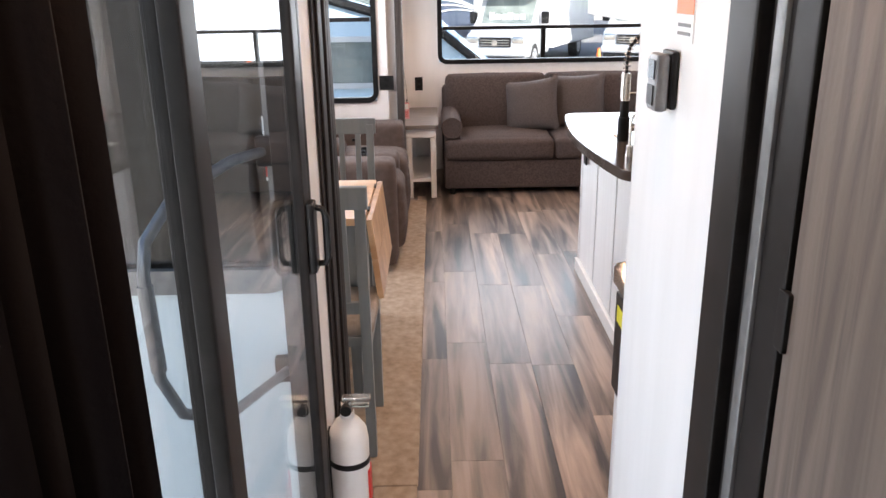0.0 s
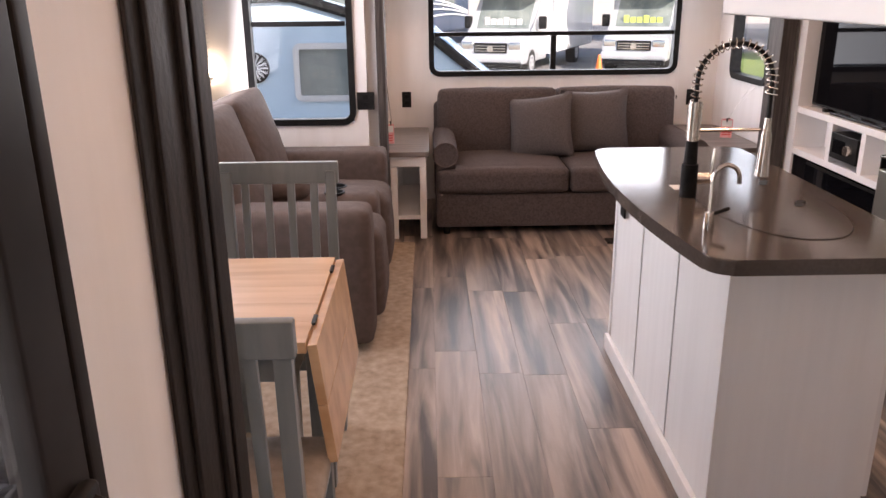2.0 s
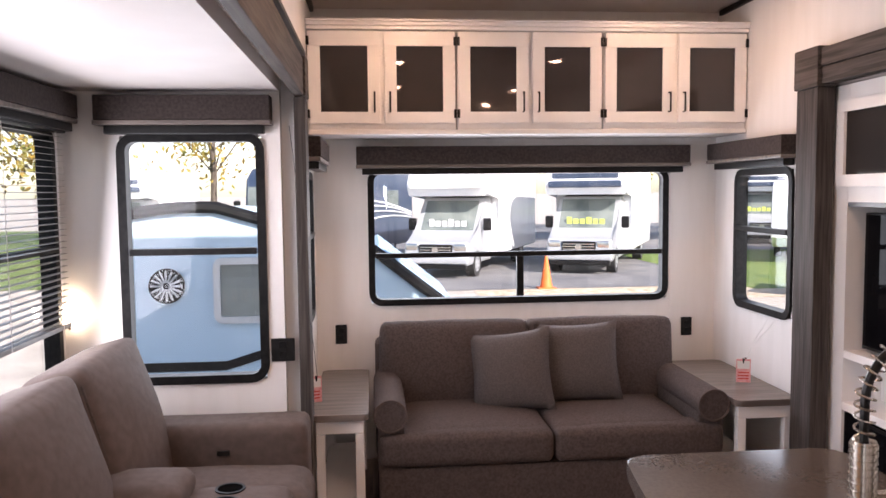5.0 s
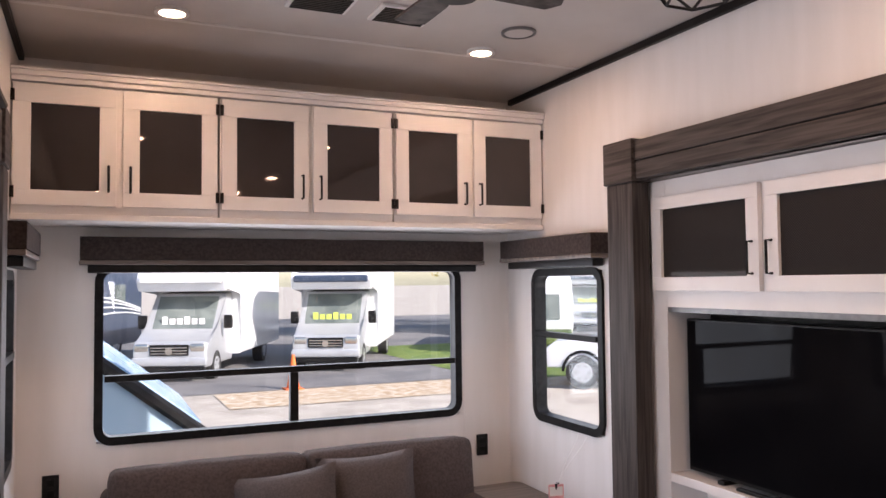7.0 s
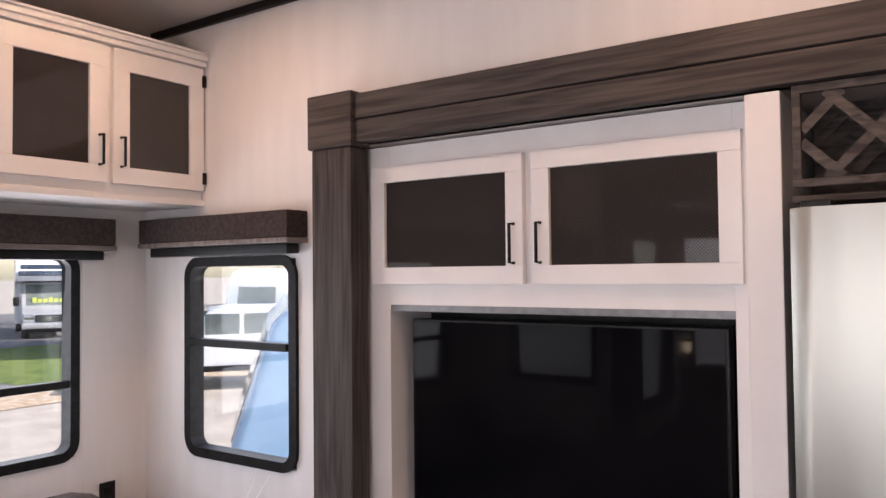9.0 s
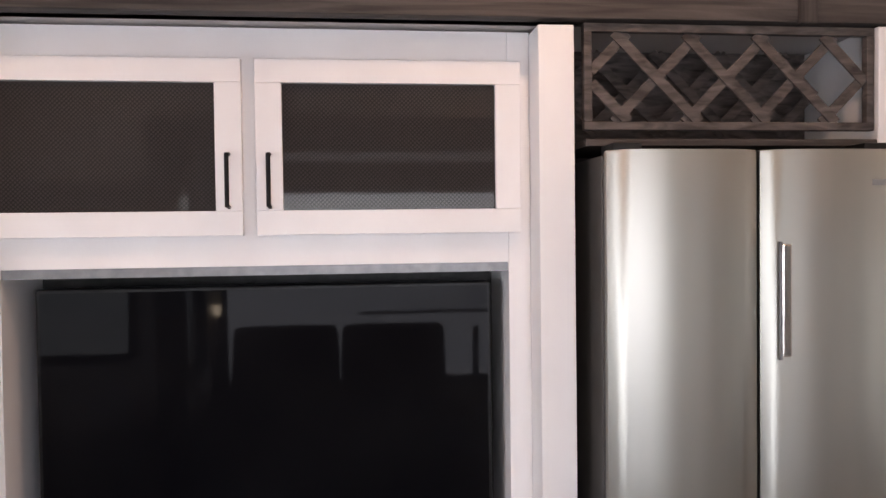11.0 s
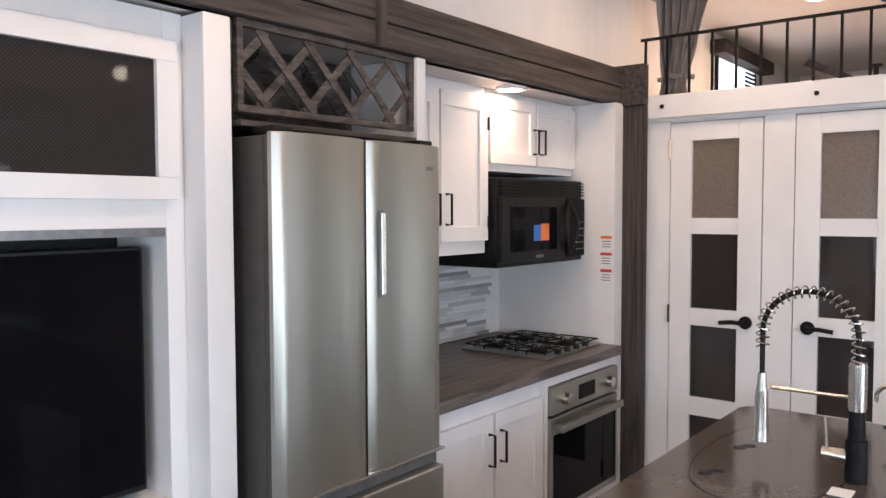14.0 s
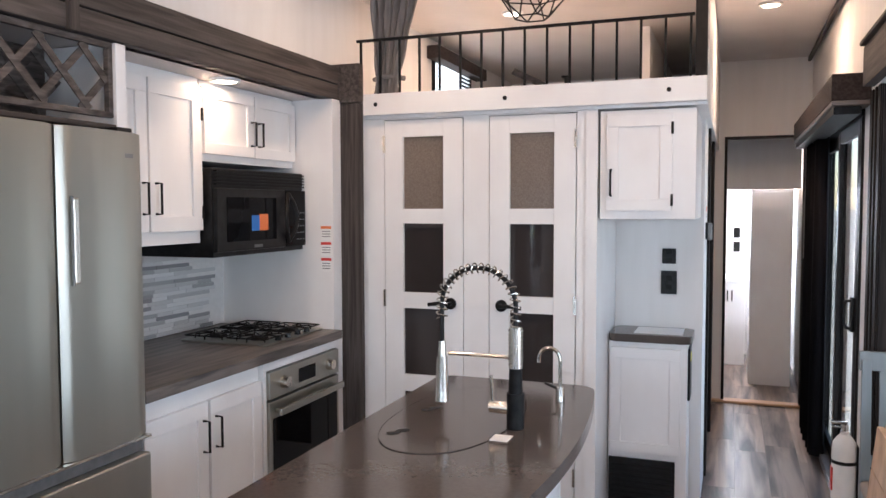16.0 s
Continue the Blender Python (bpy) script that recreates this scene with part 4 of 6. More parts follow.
outlet((-0.135, YR, 0.73), 0)
outlet((1.90, YR, 0.725), 0)
outlet((-0.34, 5.60, 0.865), 0, "square black switch plate by the slide-out window", 0.1, 0.1, "wall_switch")
for p0, p1 in (((-0.24, 5.78, 1.68), (-0.24, 5.78, 0.70)), ((-0.29, 5.58, 1.82), (-0.20, 5.58, 0.75)), ((2.05, 6.0, 0.88), (1.93, 5.99, 0.68)), ((2.05, 5.93, 0.88), (1.91, 5.97, 0.68)), ((1.79, 6.66, 1.67), (1.79, 6.66, 0.74))):
    c = thing("blind_cord", "thin hanging pale window shade cord", "cord", group="shade cords")
    bm = bmesh.new()
    a, b = Vector(p0), Vector(p1)
    tube(bm, [a.lerp(b, k / 8) + Vector((0.004 * math.sin(k), 0, 0)) for k in range(9)], 0.0013, 5)
    part("string", bm, PAPER if p0[0] > 0 else BLACKP, c)
    bm = bmesh.new(); cyl(bm, b, b - Vector((0, 0, 0.025)), 0.006, 0.003, 8)
    part("toggle", bm, BLACKP, c)
for p, rz in (((-0.225, 5.78, 0.64), 20), ((1.915, 5.98, 0.615), -15)):
    tg = thing("hang_tag", "pink and white printed warning tag on a cord", "tag", at=p, rz=rz, group="hang tags")
    part("card", B(-0.035, 0.035, -0.001, 0.001, -0.06, 0.06), PINK, tg, smooth=None)
    part("printed_band", B(-0.03, 0.03, -0.0018, -0.0011, 0.01, 0.05), PAPER, tg, smooth=None)
    for z in (-0.01, -0.025, -0.04):
        part("text_line", B(-0.026, 0.026, -0.0018, -0.0011, z - 0.003, z + 0.003), RED, tg, smooth=None)
fv = thing("floor_vent", "brown floor register beside the sofa", "vent", at=(1.14, 5.58, 0.0))
part("plate", B(-0.05, 0.12, -0.05, 0.05, 0.0, 0.005), BROWNF, fv)
for k in range(5):
    part("slat", B(-0.045 + 0.03 * k, -0.03 + 0.03 * k, -0.04, 0.04, 0.0052, 0.008), BLACK, fv)

# overhead cabinets over the rear window
YC = 6.30
for i, (x0, x1) in enumerate(((-0.268, 0.497), (0.503, 1.275), (1.281, 2.066))):
    c = thing("overhead_cabinet", "white overhead cabinet with two smoked glass doors", "cabinet", at=(x0, YC, 1.86), group="rear overhead cabinets")
    w = x1 - x0
    part("body", B(0, w, 0.02, 0.378, 0.0, 0.505, bev=0.003), WHITE, c)
    for j in range(2):
        a0, a1 = (0.006, w / 2 - 0.012) if j == 0 else (w / 2 + 0.012, w - 0.006)
        bm = bmesh.new()
        for q in ((a0, a1, 0.032, 0.09), (a0, a1, 0.425, 0.50), (a0, a0 + 0.062, 0.09, 0.425), (a1 - 0.062, a1, 0.09, 0.425)):
            box(bm, q[0], q[1], -0.002, 0.0195, q[2], q[3], bev=0.0015)
        d = part("door", bm, WHITE, c)
        part("pane", B(a0 + 0.06, a1 - 0.06, 0.008, 0.014, 0.088, 0.427), DARKPANE, d, "smoked glossy pane", smooth=None)
        hx = a1 - 0.028 if j == 0 else a0 + 0.028
        handle(d, (hx, -0.002, 0.14), 0.10, (0, 0, 1), (0, -1, 0))
        ex = a0 if j == 0 else a1
        for z in (0.08, 0.45):
            part("hinge", B(ex - 0.007, ex + 0.007, -0.008, 0.0, z - 0.022, z + 0.022), BROWNF, d, "dark hinge")
cr = thing("cornice", "white stepped crown moulding over the cabinets", "moulding", at=(0, YC, 2.335), kind="structure")
for k, (z0, z1, d) in enumerate(((0.0, 0.02, 0.012), (0.02, 0.04, 0.024), (0.04, 0.05, 0.034))):
    part("step", B(-0.268, 2.066, -d, 0.05, z0 + 0.0302, z1 + 0.03, bev=0.003), WHITE, cr)
solid("cabinet_soffit", B(-0.268, 2.066, 6.30, 6.678, 1.835, 1.859, bev=0.003), WALL, "pale board under the overhead cabinets", "trim", kind="structure")

# ---- ceiling fixtures ----
def puck(x, y, z=ZC, watts=LAMP_W):
    p = thing("puck_light", "round warm recessed ceiling light, lit", "light", at=(x, y, z), group="ceiling puck lights")
    bm = bmesh.new(); ring(bm, -0.06, 0.06, -0.06, 0.06, 0.014, -0.012, 0.0, "z", 0.0595)
    part("rim", bm, WHITEP, p)
    bm = bmesh.new(); cyl(bm, (0, 0, -0.0015), (0, 0, -0.008), 0.046, 0.042, 24)
    part("lens", bm, LENS, p, "glowing warm lens")
    l = bpy.data.lights.new("puck_lamp", "AREA")
    l.shape, l.size, l.energy, l.color = "DISK", 0.09, watts, (1.0, 0.66, 0.42)
    lo = new("puck_lamp", l)
    lo.matrix_world = look((x, y, z - 0.014), (x, y, 0))
    return p


for x, y in ((0.27, 5.85), (1.51, 5.87), (0.27, 4.2), (1.5, 4.3), (0.3, 2.75), (1.5, 2.55), (0.07, 0.9), (1.40, 1.2)):
    puck(x, y, ZC, 2 * LAMP_W if y < 1.5 else LAMP_W)
puck(2.115, 2.845, 1.985, 0.75)
# unseen ceiling light, added to brighten the bedroom beyond the doorway
puck(0.25, -1.9, 2.1, 4.0)
for x, y in ((0.27, 5.55), (1.53, 5.585)):
    s = thing("ceiling_speaker", "flush round ceiling speaker with pale grille", "speaker", at=(x, y, ZC), group="ceiling speakers")
    bm = bmesh.new(); cyl(bm, (0, 0, 0), (0, 0, -0.008), 0.06, 0.055, 28)
    part("grille", bm, CEIL, s)
    bm = bmesh.new(); ring(bm, -0.068, 0.068, -0.068, 0.068, 0.01, -0.01, 0.0, "z", 0.067)
    part("rim", bm, GREYM, s)
for x0, y in ((0.62, 5.46), (0.93, 5.48)):
    v = thing("ceiling_vent", "white slatted air-conditioning vent", "vent", at=(x0, y, ZC), group="ceiling vents")
    part("frame", B(0, 0.22, 0, 0.17, -0.012, 0.0, bev=0.004), WHITEP, v)
    for k in range(9):
        part("slat", B(0.015, 0.205, 0.014 + 0.0165 * k, 0.022 + 0.0165 * k, -0.0165, -0.0125), BLACKP, v)
part_fan = thing("ceiling_fan", "dark four-blade ceiling fan at rest", "fan", at=(0.98, 4.98, ZC))
bm = bmesh.new(); cyl(bm, (0, 0, 0), (0, 0, -0.07), 0.06, 0.05, 24); cyl(bm, (0, 0, -0.07), (0, 0, -0.15), 0.075, 0.06, 24)
part("motor", bm, BROWNF, part_fan)
for k in range(4):
    bm = bmesh.new()
    prism(bm, [(0.08, -0.03), (0.16, -0.05), (0.34, -0.055), (0.365, 0.0), (0.34, 0.055), (0.16, 0.05), (0.08, 0.03)], -0.118, -0.108, "z", 0.002)
    bmesh.ops.rotate(bm, cent=(0, 0, 0), matrix=Matrix.Rotation(radians(92 + 90 * k), 3, "Z"), verts=bm.verts[:])
    part("blade", bm, TRIM, part_fan)

ch = thing("pendant_light", "black geometric wire-cage pendant over the island", "pendant", at=(0.68, 3.67, 0.012))
bm = bmesh.new(); cyl(bm, (0, 0, ZC - 0.012), (0, 0, ZC - 0.035), 0.05); tube(bm, [(0, 0, ZC - 0.035), (0, 0, 2.16)], 0.003); cyl(bm, (0, 0, 2.16), (0, 0, 2.10), 0.018)
part("stem", bm, BLACK, ch)
ringz = [(1.905, 0.04, 0.0), (1.955, 0.08, 0.5), (2.03, 0.07, 0.0), (2.085, 0.025, 0.5)]
R_ = [[(r * math.cos(2 * math.pi * (k + o) / 6), r * math.sin(2 * math.pi * (k + o) / 6), z) for k in range(6)] for z, r, o in ringz]
bm = bmesh.new()
for r in R_:
    for k in range(6):
        tube(bm, [r[k], r[(k + 1) % 6]], 0.0019, 6)
for q, (a, b) in enumerate(zip(R_, R_[1:])):
    for k in range(6):
        tube(bm, [a[k], b[k]], 0.0019, 6)
        tube(bm, [a[k], b[(k - 1) % 6 if q % 2 == 0 else (k + 1) % 6]], 0.0019, 6)
part("cage", bm, BLACK, ch)
bm = bmesh.new(); bmesh.ops.create_uvsphere(bm, u_segments=16, v_segments=10, radius=0.03, matrix=Matrix.Translation((0, 0, 2.065)))
part("bulb", bm, BULB, ch)

# ---- entertainment cabinet ----
XT = 2.09
tv = thing("tv_cabinet", "white built-in entertainment cabinet with mesh doors", "cabinet", at=(XT, 4.21, 0))
Y0, Y1, N0, N1 = 0.10, 1.33, 0.15, 1.21
part("side_post", B(-0.085, 0.3, 0.022, 0.10, 0.0, 1.975, bev=0.004), WHITE, tv)
part("left_stile", B(0.0, 0.3, N1, Y1 + 0.06, 0.0, 1.978, bev=0.002), WHITE, tv)
part("right_stile", B(0.0, 0.3, Y0, N0, 0.0, 1.978, bev=0.002), WHITE, tv)
part("upper_body", B(0.001, 0.3, N0, N1, 1.475, 1.978), WHITE, tv)
part("tv_back", B(0.22, 0.24, N0, N1, 0.82, 1.475), BLACKP, tv)
part("tv_lining", B(0.004, 0.22, N0 + 0.0005, N1 - 0.0005, 1.455, 1.4745), GREYM, tv)
part("tv_shelf", B(0.0, 0.22, N0, N1, 0.795, 0.83, bev=0.003), WHITE, tv)
part("niche_back", B(0.18, 0.2, N0, N1, 0.60, 0.795), WHITE, tv)
part("niche_floor", B(0.0, 0.2, N0, N1, 0.565, 0.60, bev=0.003), WHITE, tv)
for y in (0.50, 0.82):
    part("niche_divider", B(0.002, 0.18, y - 0.02, y + 0.02, 0.60, 0.795), WHITE, tv)
part("fireplace_front", B(0.01, 0.05, N0 + 0.001, N1 - 0.001, 0.10, 0.56, bev=0.004), SCREEN, tv, "black glass electric fireplace front")
part("kick", B(0.004, 0.05, N0, N1, 0.0, 0.095), WHITE, tv)
for y0, y1, s in ((0.125, 0.69, 0), (0.718, 1.27, 1)):
    bm = bmesh.new()
    z0, z1 = 1.54, 1.91
    for q in ((y0, y1, z0, z0 + 0.052), (y0, y1, z1 - 0.05, z1), (y0, y0 + 0.055, z0 + 0.052, z1 - 0.05), (y1 - 0.055, y1, z0 + 0.052, z1 - 0.05)):
        box(bm, -0.021, -0.001, q[0], q[1], q[2], q[3], bev=0.0015)
    d = part("door", bm, WHITE, tv)
    part("mesh_backing", B(-0.008, -0.003, y0 + 0.053, y1 - 0.053, z0 + 0.05, z1 - 0.048), MESH, d, "dark glossy mesh panel", smooth=None)
    bm = bmesh.new()
    a0, a1, c0, c1 = y0 + 0.055, y1 - 0.055, z0 + 0.052, z1 - 0.05
    step = 0.009
    for sgn in (1, -1):
        k = -int((c1 - c0) / step) - 2
        while k * step < (a1 - a0) + (c1 - c0) + step:
            o = a0 + k * step
            pts = []
            for z in (c0, c1):
                pts.append((o + (z - c0) if sgn > 0 else o + (c1 - z), z))
            (ya, za), (yb, zb) = pts
            lo_t = [0.0, 1.0]
            dy = yb - ya
            t0, t1 = sorted(((a0 - ya) / dy, (a1 - ya) / dy))
            t0, t1 = max(0, t0), min(1, t1)
            if t1 - t0 > 0.02:
                p = Vector((-0.0092, ya + dy * t0, za + (zb - za) * t0))
                q = Vector((-0.0092, ya + dy * t1, za + (zb - za) * t1))
                n_ = Vector((0, -(q - p).z, (q - p).y)).normalized() * 0.0009
                f = [bm.verts.new(v + e) for v in (p, q) for e in (n_, -n_)]
                bm.faces.new((f[0], f[1], f[3], f[2]))
            k += 1
    tagged(part("wire_mesh", bm, WIRE, d, "diamond wire mesh", smooth=None), kind="stuff")
    handle(d, (-0.021, y1 - 0.028 if s == 0 else y0 + 0.028, 1.655), 0.11, (0, 0, 1), (-1, 0, 0))
tvs = thing("television", "large flat black television, switched off", "television", at=(XT + 0.05, 4.39, 0.845))
part("housing", B(0.004, 0.05, 0.0, 0.985, 0.0, 0.585, bev=0.006), BLACKP, tvs)
part("screen", B(0.0005, 0.0038, 0.010, 0.975, 0.016, 0.576), SCREEN, tvs, "glossy black screen", smooth=None)
part("badge", B(-0.006, 0.0, 0.44, 0.54, -0.012, 0.006, bev=0.002), BLACKP, tvs)
for y in (0.2, 0.78):
    part("foot", B(-0.02, 0.1, y, y + 0.03, -0.014, 0.0), BLACKP, tvs)
sb = thing("soundbar", "slim black device under the television", "speaker", at=(XT + 0.02, 4.6, 0.831))
part("body", B(0, 0.02, 0, 0.5, 0, 0.012, bev=0.003), BLACKP, sb)
st_ = thing("stereo", "black car-style stereo with a silver knob", "stereo", at=(XT + 0.0, 4.73, 0.63))
part("face", B(-0.006, 0.1, 0.01, 0.27, 0.0, 0.13, bev=0.005), BLACKP, st_)
bm = bmesh.new(); cyl(bm, (-0.006, 0.075, 0.065), (-0.03, 0.075, 0.065), 0.028, 0.025, 20)
part("knob", bm, CHROME, st_)
part("display", B(-0.0075, -0.0062, 0.12, 0.24, 0.03, 0.1), SCREEN, st_)
part("dark_base", B(-0.002, 0.001, -0.4, 0.5, -0.09, -0.075), BLACKP, st_)

# ---- kitchen ----
fr = thing("refrigerator", "brushed stainless french-door refrigerator", "refrigerator", at=(1.885, 3.56, 0.0))
part("body", B(0.052, 0.68, 0.0, 0.638, 0.03, 1.695, bev=0.006), CASING, fr, "dark grey side casing")
for y0, y1, nm in ((0.002, 0.316, "right_door"), (0.323, 0.638, "left_door")):
    bm = bmesh.new()
    bow = [(0.014 * (2 * k / 20 - 1) ** 2 + (0.006 if k in (0, 20) else 0.00045 * math.sin(k * 0.85)), y0 + (y1 - y0) * k / 20) for k in range(21)]
    prism(bm, bow + [(0.034, y1), (0.034, y0)], 0.80, 1.702, "z", 0.004)
    d = part(nm, bm, STEEL, fr)
    part("gasket", B(0.0345, 0.0515, y0 + 0.003, y1 - 0.003, 0.81, 1.695), CASING, d)
    if nm == "right_door":
        part("handle_recess", B(-0.002, 0.02, y1 - 0.058, y1 - 0.036, 1.28, 1.51, bev=0.004), CHROME, d, smooth=None)
        part("grip_edge", B(-0.004, 0.004, y1 - 0.036, y1 - 0.031, 1.275, 1.515, bev=0.001), GREYM, d, "dark edge of the inset grip")
        part("badge", B(0.003, 0.009, 0.05, 0.085, 1.628, 1.64), GREYTXT, d, smooth=None)
part("door_edge", B(-0.003, 0.034, 0.004, 0.636, 0.792, 0.7995, bev=0.001), CHROME, fr, "bright lower door edge")
dw = part("freezer_drawer", B(0.0, 0.07, 0.002, 0.638, 0.40, 0.745, bev=0.008, seg=3), STEEL, fr)
part("drawer_pull", B(0.03, 0.07, 0.004, 0.636, 0.746, 0.799, bev=0.003), GREYM, fr, "recessed grey grip channel")
part("lower_drawer", B(0.0, 0.07, 0.002, 0.638, 0.06, 0.385, bev=0.008, seg=3), STEEL, fr)
for y in (0.05, 0.59):
    part("top_hinge", B(0.03, 0.11, y - 0.03, y + 0.03, 1.7005, 1.718, bev=0.003), BLACKP, fr)
part("middle_hinge", B(0.01, 0.075, 0.6395, 0.65, 0.72, 0.80, bev=0.003), BLACKP, fr, "black door hinge bracket")

wr = thing("wine_rack", "dark wooden lattice wine rack over the refrigerator", "wine rack", at=(2.0, 3.55, 1.755))
part("back_board", B(0.28, 0.3, 0.0, 0.66, -0.055, 0.226), TRIM, wr)
part("shelf", B(0.0, 0.28, 0.0, 0.66, -0.035, -0.02, bev=0.002), TRIM_H, wr)
for q in ((0.0, 0.66, 0.0, 0.018), (0.0, 0.66, 0.208, 0.226), (0.0, 0.018, 0.018, 0.208), (0.642, 0.66, 0.018, 0.208)):
    part("frame_bar", B(0.01, 0.03, *q, bev=0.002), TRIM, wr)
for dx in (0.012, 0.2):
    for k in range(5):
        y = 0.018 + k * 0.158 - 0.09
        for s in (1, -1):
            p = Vector((0, max(0.018, min(0.642, y)), 0))
            ya, yb = (y, y + 0.19) if s > 0 else (y + 0.19, y)
            za, zb = 0.018, 0.208
            t0, t1 = sorted(((0.018 - ya) / (yb - ya), (0.642 - ya) / (yb - ya)))
            t0, t1 = max(0, t0), min(1, t1)
            if t1 - t0 < 0.1:
                continue
            P = Vector((0, ya + (yb - ya) * t0, za + (zb - za) * t0))
            Q = Vector((0, ya + (yb - ya) * t1, za + (zb - za) * t1))
            L = (Q - P).length
            ang = math.atan2(Q.z - P.z, Q.y - P.y)
            m = Matrix.Translation((dx + (0.006 if s > 0 else 0.012), (P.y + Q.y) / 2, (P.z + Q.z) / 2)) @ Matrix.Rotation(ang, 4, "X")
            part("lattice_bar", B(-0.0025, 0.0025, -L / 2, L / 2, -0.011, 0.011, rot=m), TRIM, wr)
solid("rack_side_panel", B(2.0, 2.3, 3.505, 3.548, 1.345, 1.982, bev=0.003), WHITE, "white upright panel beside the refrigerator", "panel", kind="structure")

XK = 1.97
bc = thing("base_cabinet", "white shaker base cabinet with two doors", "cabinet", at=(XK, 2.83, 0), group="kitchen base cabinets")
part("body", B(0.02, 0.62, 0.0, 0.68, 0.08, 0.868, bev=0.003), WHITE, bc)
part("toe_kick", B(0.06, 0.62, 0.0, 0.68, 0.0, 0.08), BLACKP, bc)


def shaker(parent, axis, a0, a1, z0, z1, d, out, w=0.055, mat=None):
    """A framed door face; d: the plane of the case, out: -1 when the door stands off towards lower numbers."""
    mat = mat or WHITE
    lo, hi = sorted((d, d + out * 0.02))
    mid = sorted((d, d + out * 0.011))
    def bx(bm, p, q, e0, e1, c0, c1, bev):
        if axis == "x":
            box(bm, c0, c1, p, q, e0, e1, bev=bev)
        else:
            box(bm, p, q, c0, c1, e0, e1, bev=bev)
    bm = bmesh.new()
    bx(bm, a0 + w, a1 - w, z0 + w, z1 - w, mid[0], mid[1], 0)
    door = part("door", bm, mat, parent)
    for nm, p, q, e0, e1 in (("rail", a0, a1, z0, z0 + w), ("rail", a0, a1, z1 - w, z1), ("stile", a0, a0 + w, z0 + w, z1 - w), ("stile", a1 - w, a1, z0 + w, z1 - w)):
        bm = bmesh.new()
        bx(bm, p, q, e0, e1, lo, hi, 0.0018)
        part(nm, bm, mat, door)
    return door


for y0, y1, s in ((0.01, 0.33, 1), (0.345, 0.665, 0)):
    d = shaker(bc, "x", y0, y1, 0.10, 0.80, 0.02, -1)
    handle(d, (0.0, y1 - 0.028 if s else y0 + 0.028, 0.68), 0.11, (0, 0, 1), (-1, 0, 0))
ob_ = thing("oven_cabinet", "white cabinet housing the oven", "cabinet", at=(XK, 2.20, 0), group="kitchen base cabinets")
part("body", B(0.025, 0.62, 0.002, 0.626, 0.06, 0.868), WHITE, ob_)
part("stile", B(0.0, 0.024, 0.0, 0.02, 0.0, 0.868), WHITE, ob_)
part("stile", B(0.0, 0.024, 0.606, 0.626, 0.0, 0.868), WHITE, ob_)
part("base_rail", B(0.0, 0.024, 0.021, 0.605, 0.08, 0.30), WHITE, ob_)
part("top_rail", B(0.0, 0.024, 0.021, 0.605, 0.83, 0.868), WHITE, ob_)
ov = thing("oven", "stainless built-in oven with black glass door", "oven", at=(XK, 2.222, 0.305))
part("door_frame", B(-0.012, 0.02, 0.0, 0.58, 0.0, 0.40, bev=0.004), STEEL, ov)
part("door_glass", B(-0.014, -0.0125, 0.02, 0.56, 0.03, 0.33, bev=0.0005), SCREEN, ov, "black oven glass")
part("control_panel", B(-0.014, 0.02, 0.0, 0.58, 0.41, 0.52, bev=0.004), STEEL, ov)
part("display", B(-0.016, -0.0142, 0.22, 0.36, 0.435, 0.495), SCREEN, ov)
for y in (0.10, 0.48):
    bm = bmesh.new(); cyl(bm, (-0.014, y, 0.465), (-0.042, y, 0.465), 0.026, 0.022, 20)
    part("knob", bm, CHROME, ov)
bm = bmesh.new()
box(bm, -0.055, -0.04, 0.02, 0.56, 0.345, 0.375, bev=0.005)
box(bm, -0.041, -0.012, 0.04, 0.06, 0.352, 0.368); box(bm, -0.041, -0.012, 0.52, 0.54, 0.352, 0.368)
part("handle", bm, STEEL, ov, "flat steel bar handle")

solid("worktop", B(1.945, 2.618, 2.203, 3.513, 0.87, 0.91, bev=0.004), WOODTOP, "dark grey wood-look kitchen worktop", "worktop")
hb = thing("gas_hob", "stainless four-burner gas cooktop with black grates", "cooktop", at=(2.25, 2.48, 0.911))
hb.scale = (0.92, 0.88, 0.85)
bm = bmesh.new(); prism(bm, rounded(-0.24, 0.23, -0.29, 0.27, 0.02), 0.0, 0.008, "z", 0.002)
part("tray", bm, STEEL, hb)
for x in (-0.12, 0.11):
    for y in (-0.15, 0.13):
        bm = bmesh.new(); cyl(bm, (x, y, 0.008), (x, y, 0.022), 0.045, 0.04, 20); cyl(bm, (x, y, 0.022), (x, y, 0.028), 0.03, 0.028, 20)
        part("burner", bm, BLACK, hb)
        bm = bmesh.new()
        for k in range(8):
            a = k * math.pi / 4
            tube(bm, [(x + 0.03 * math.cos(a), y + 0.03 * math.sin(a), 0.031), (x + 0.105 * math.cos(a), y + 0.105 * math.sin(a), 0.029), (x + 0.108 * math.cos(a), y + 0.108 * math.sin(a), 0.008)], 0.004, 6)
        tube(bm, [(x + 0.1, y + 0.12, 0.029), (x + 0.1, y - 0.12, 0.029), (x - 0.1, y - 0.12, 0.029), (x - 0.1, y + 0.12, 0.029), (x + 0.1, y + 0.12, 0.029)], 0.004, 6)
        part("grate", bm, BLACK, hb)
for k in range(4):
    bm = bmesh.new(); cyl(bm, (-0.215, -0.15 + 0.09 * k, 0.008), (-0.215, -0.15 + 0.09 * k, 0.03), 0.016, 0.013, 14)
    part("knob", bm, BLACKP, hb)

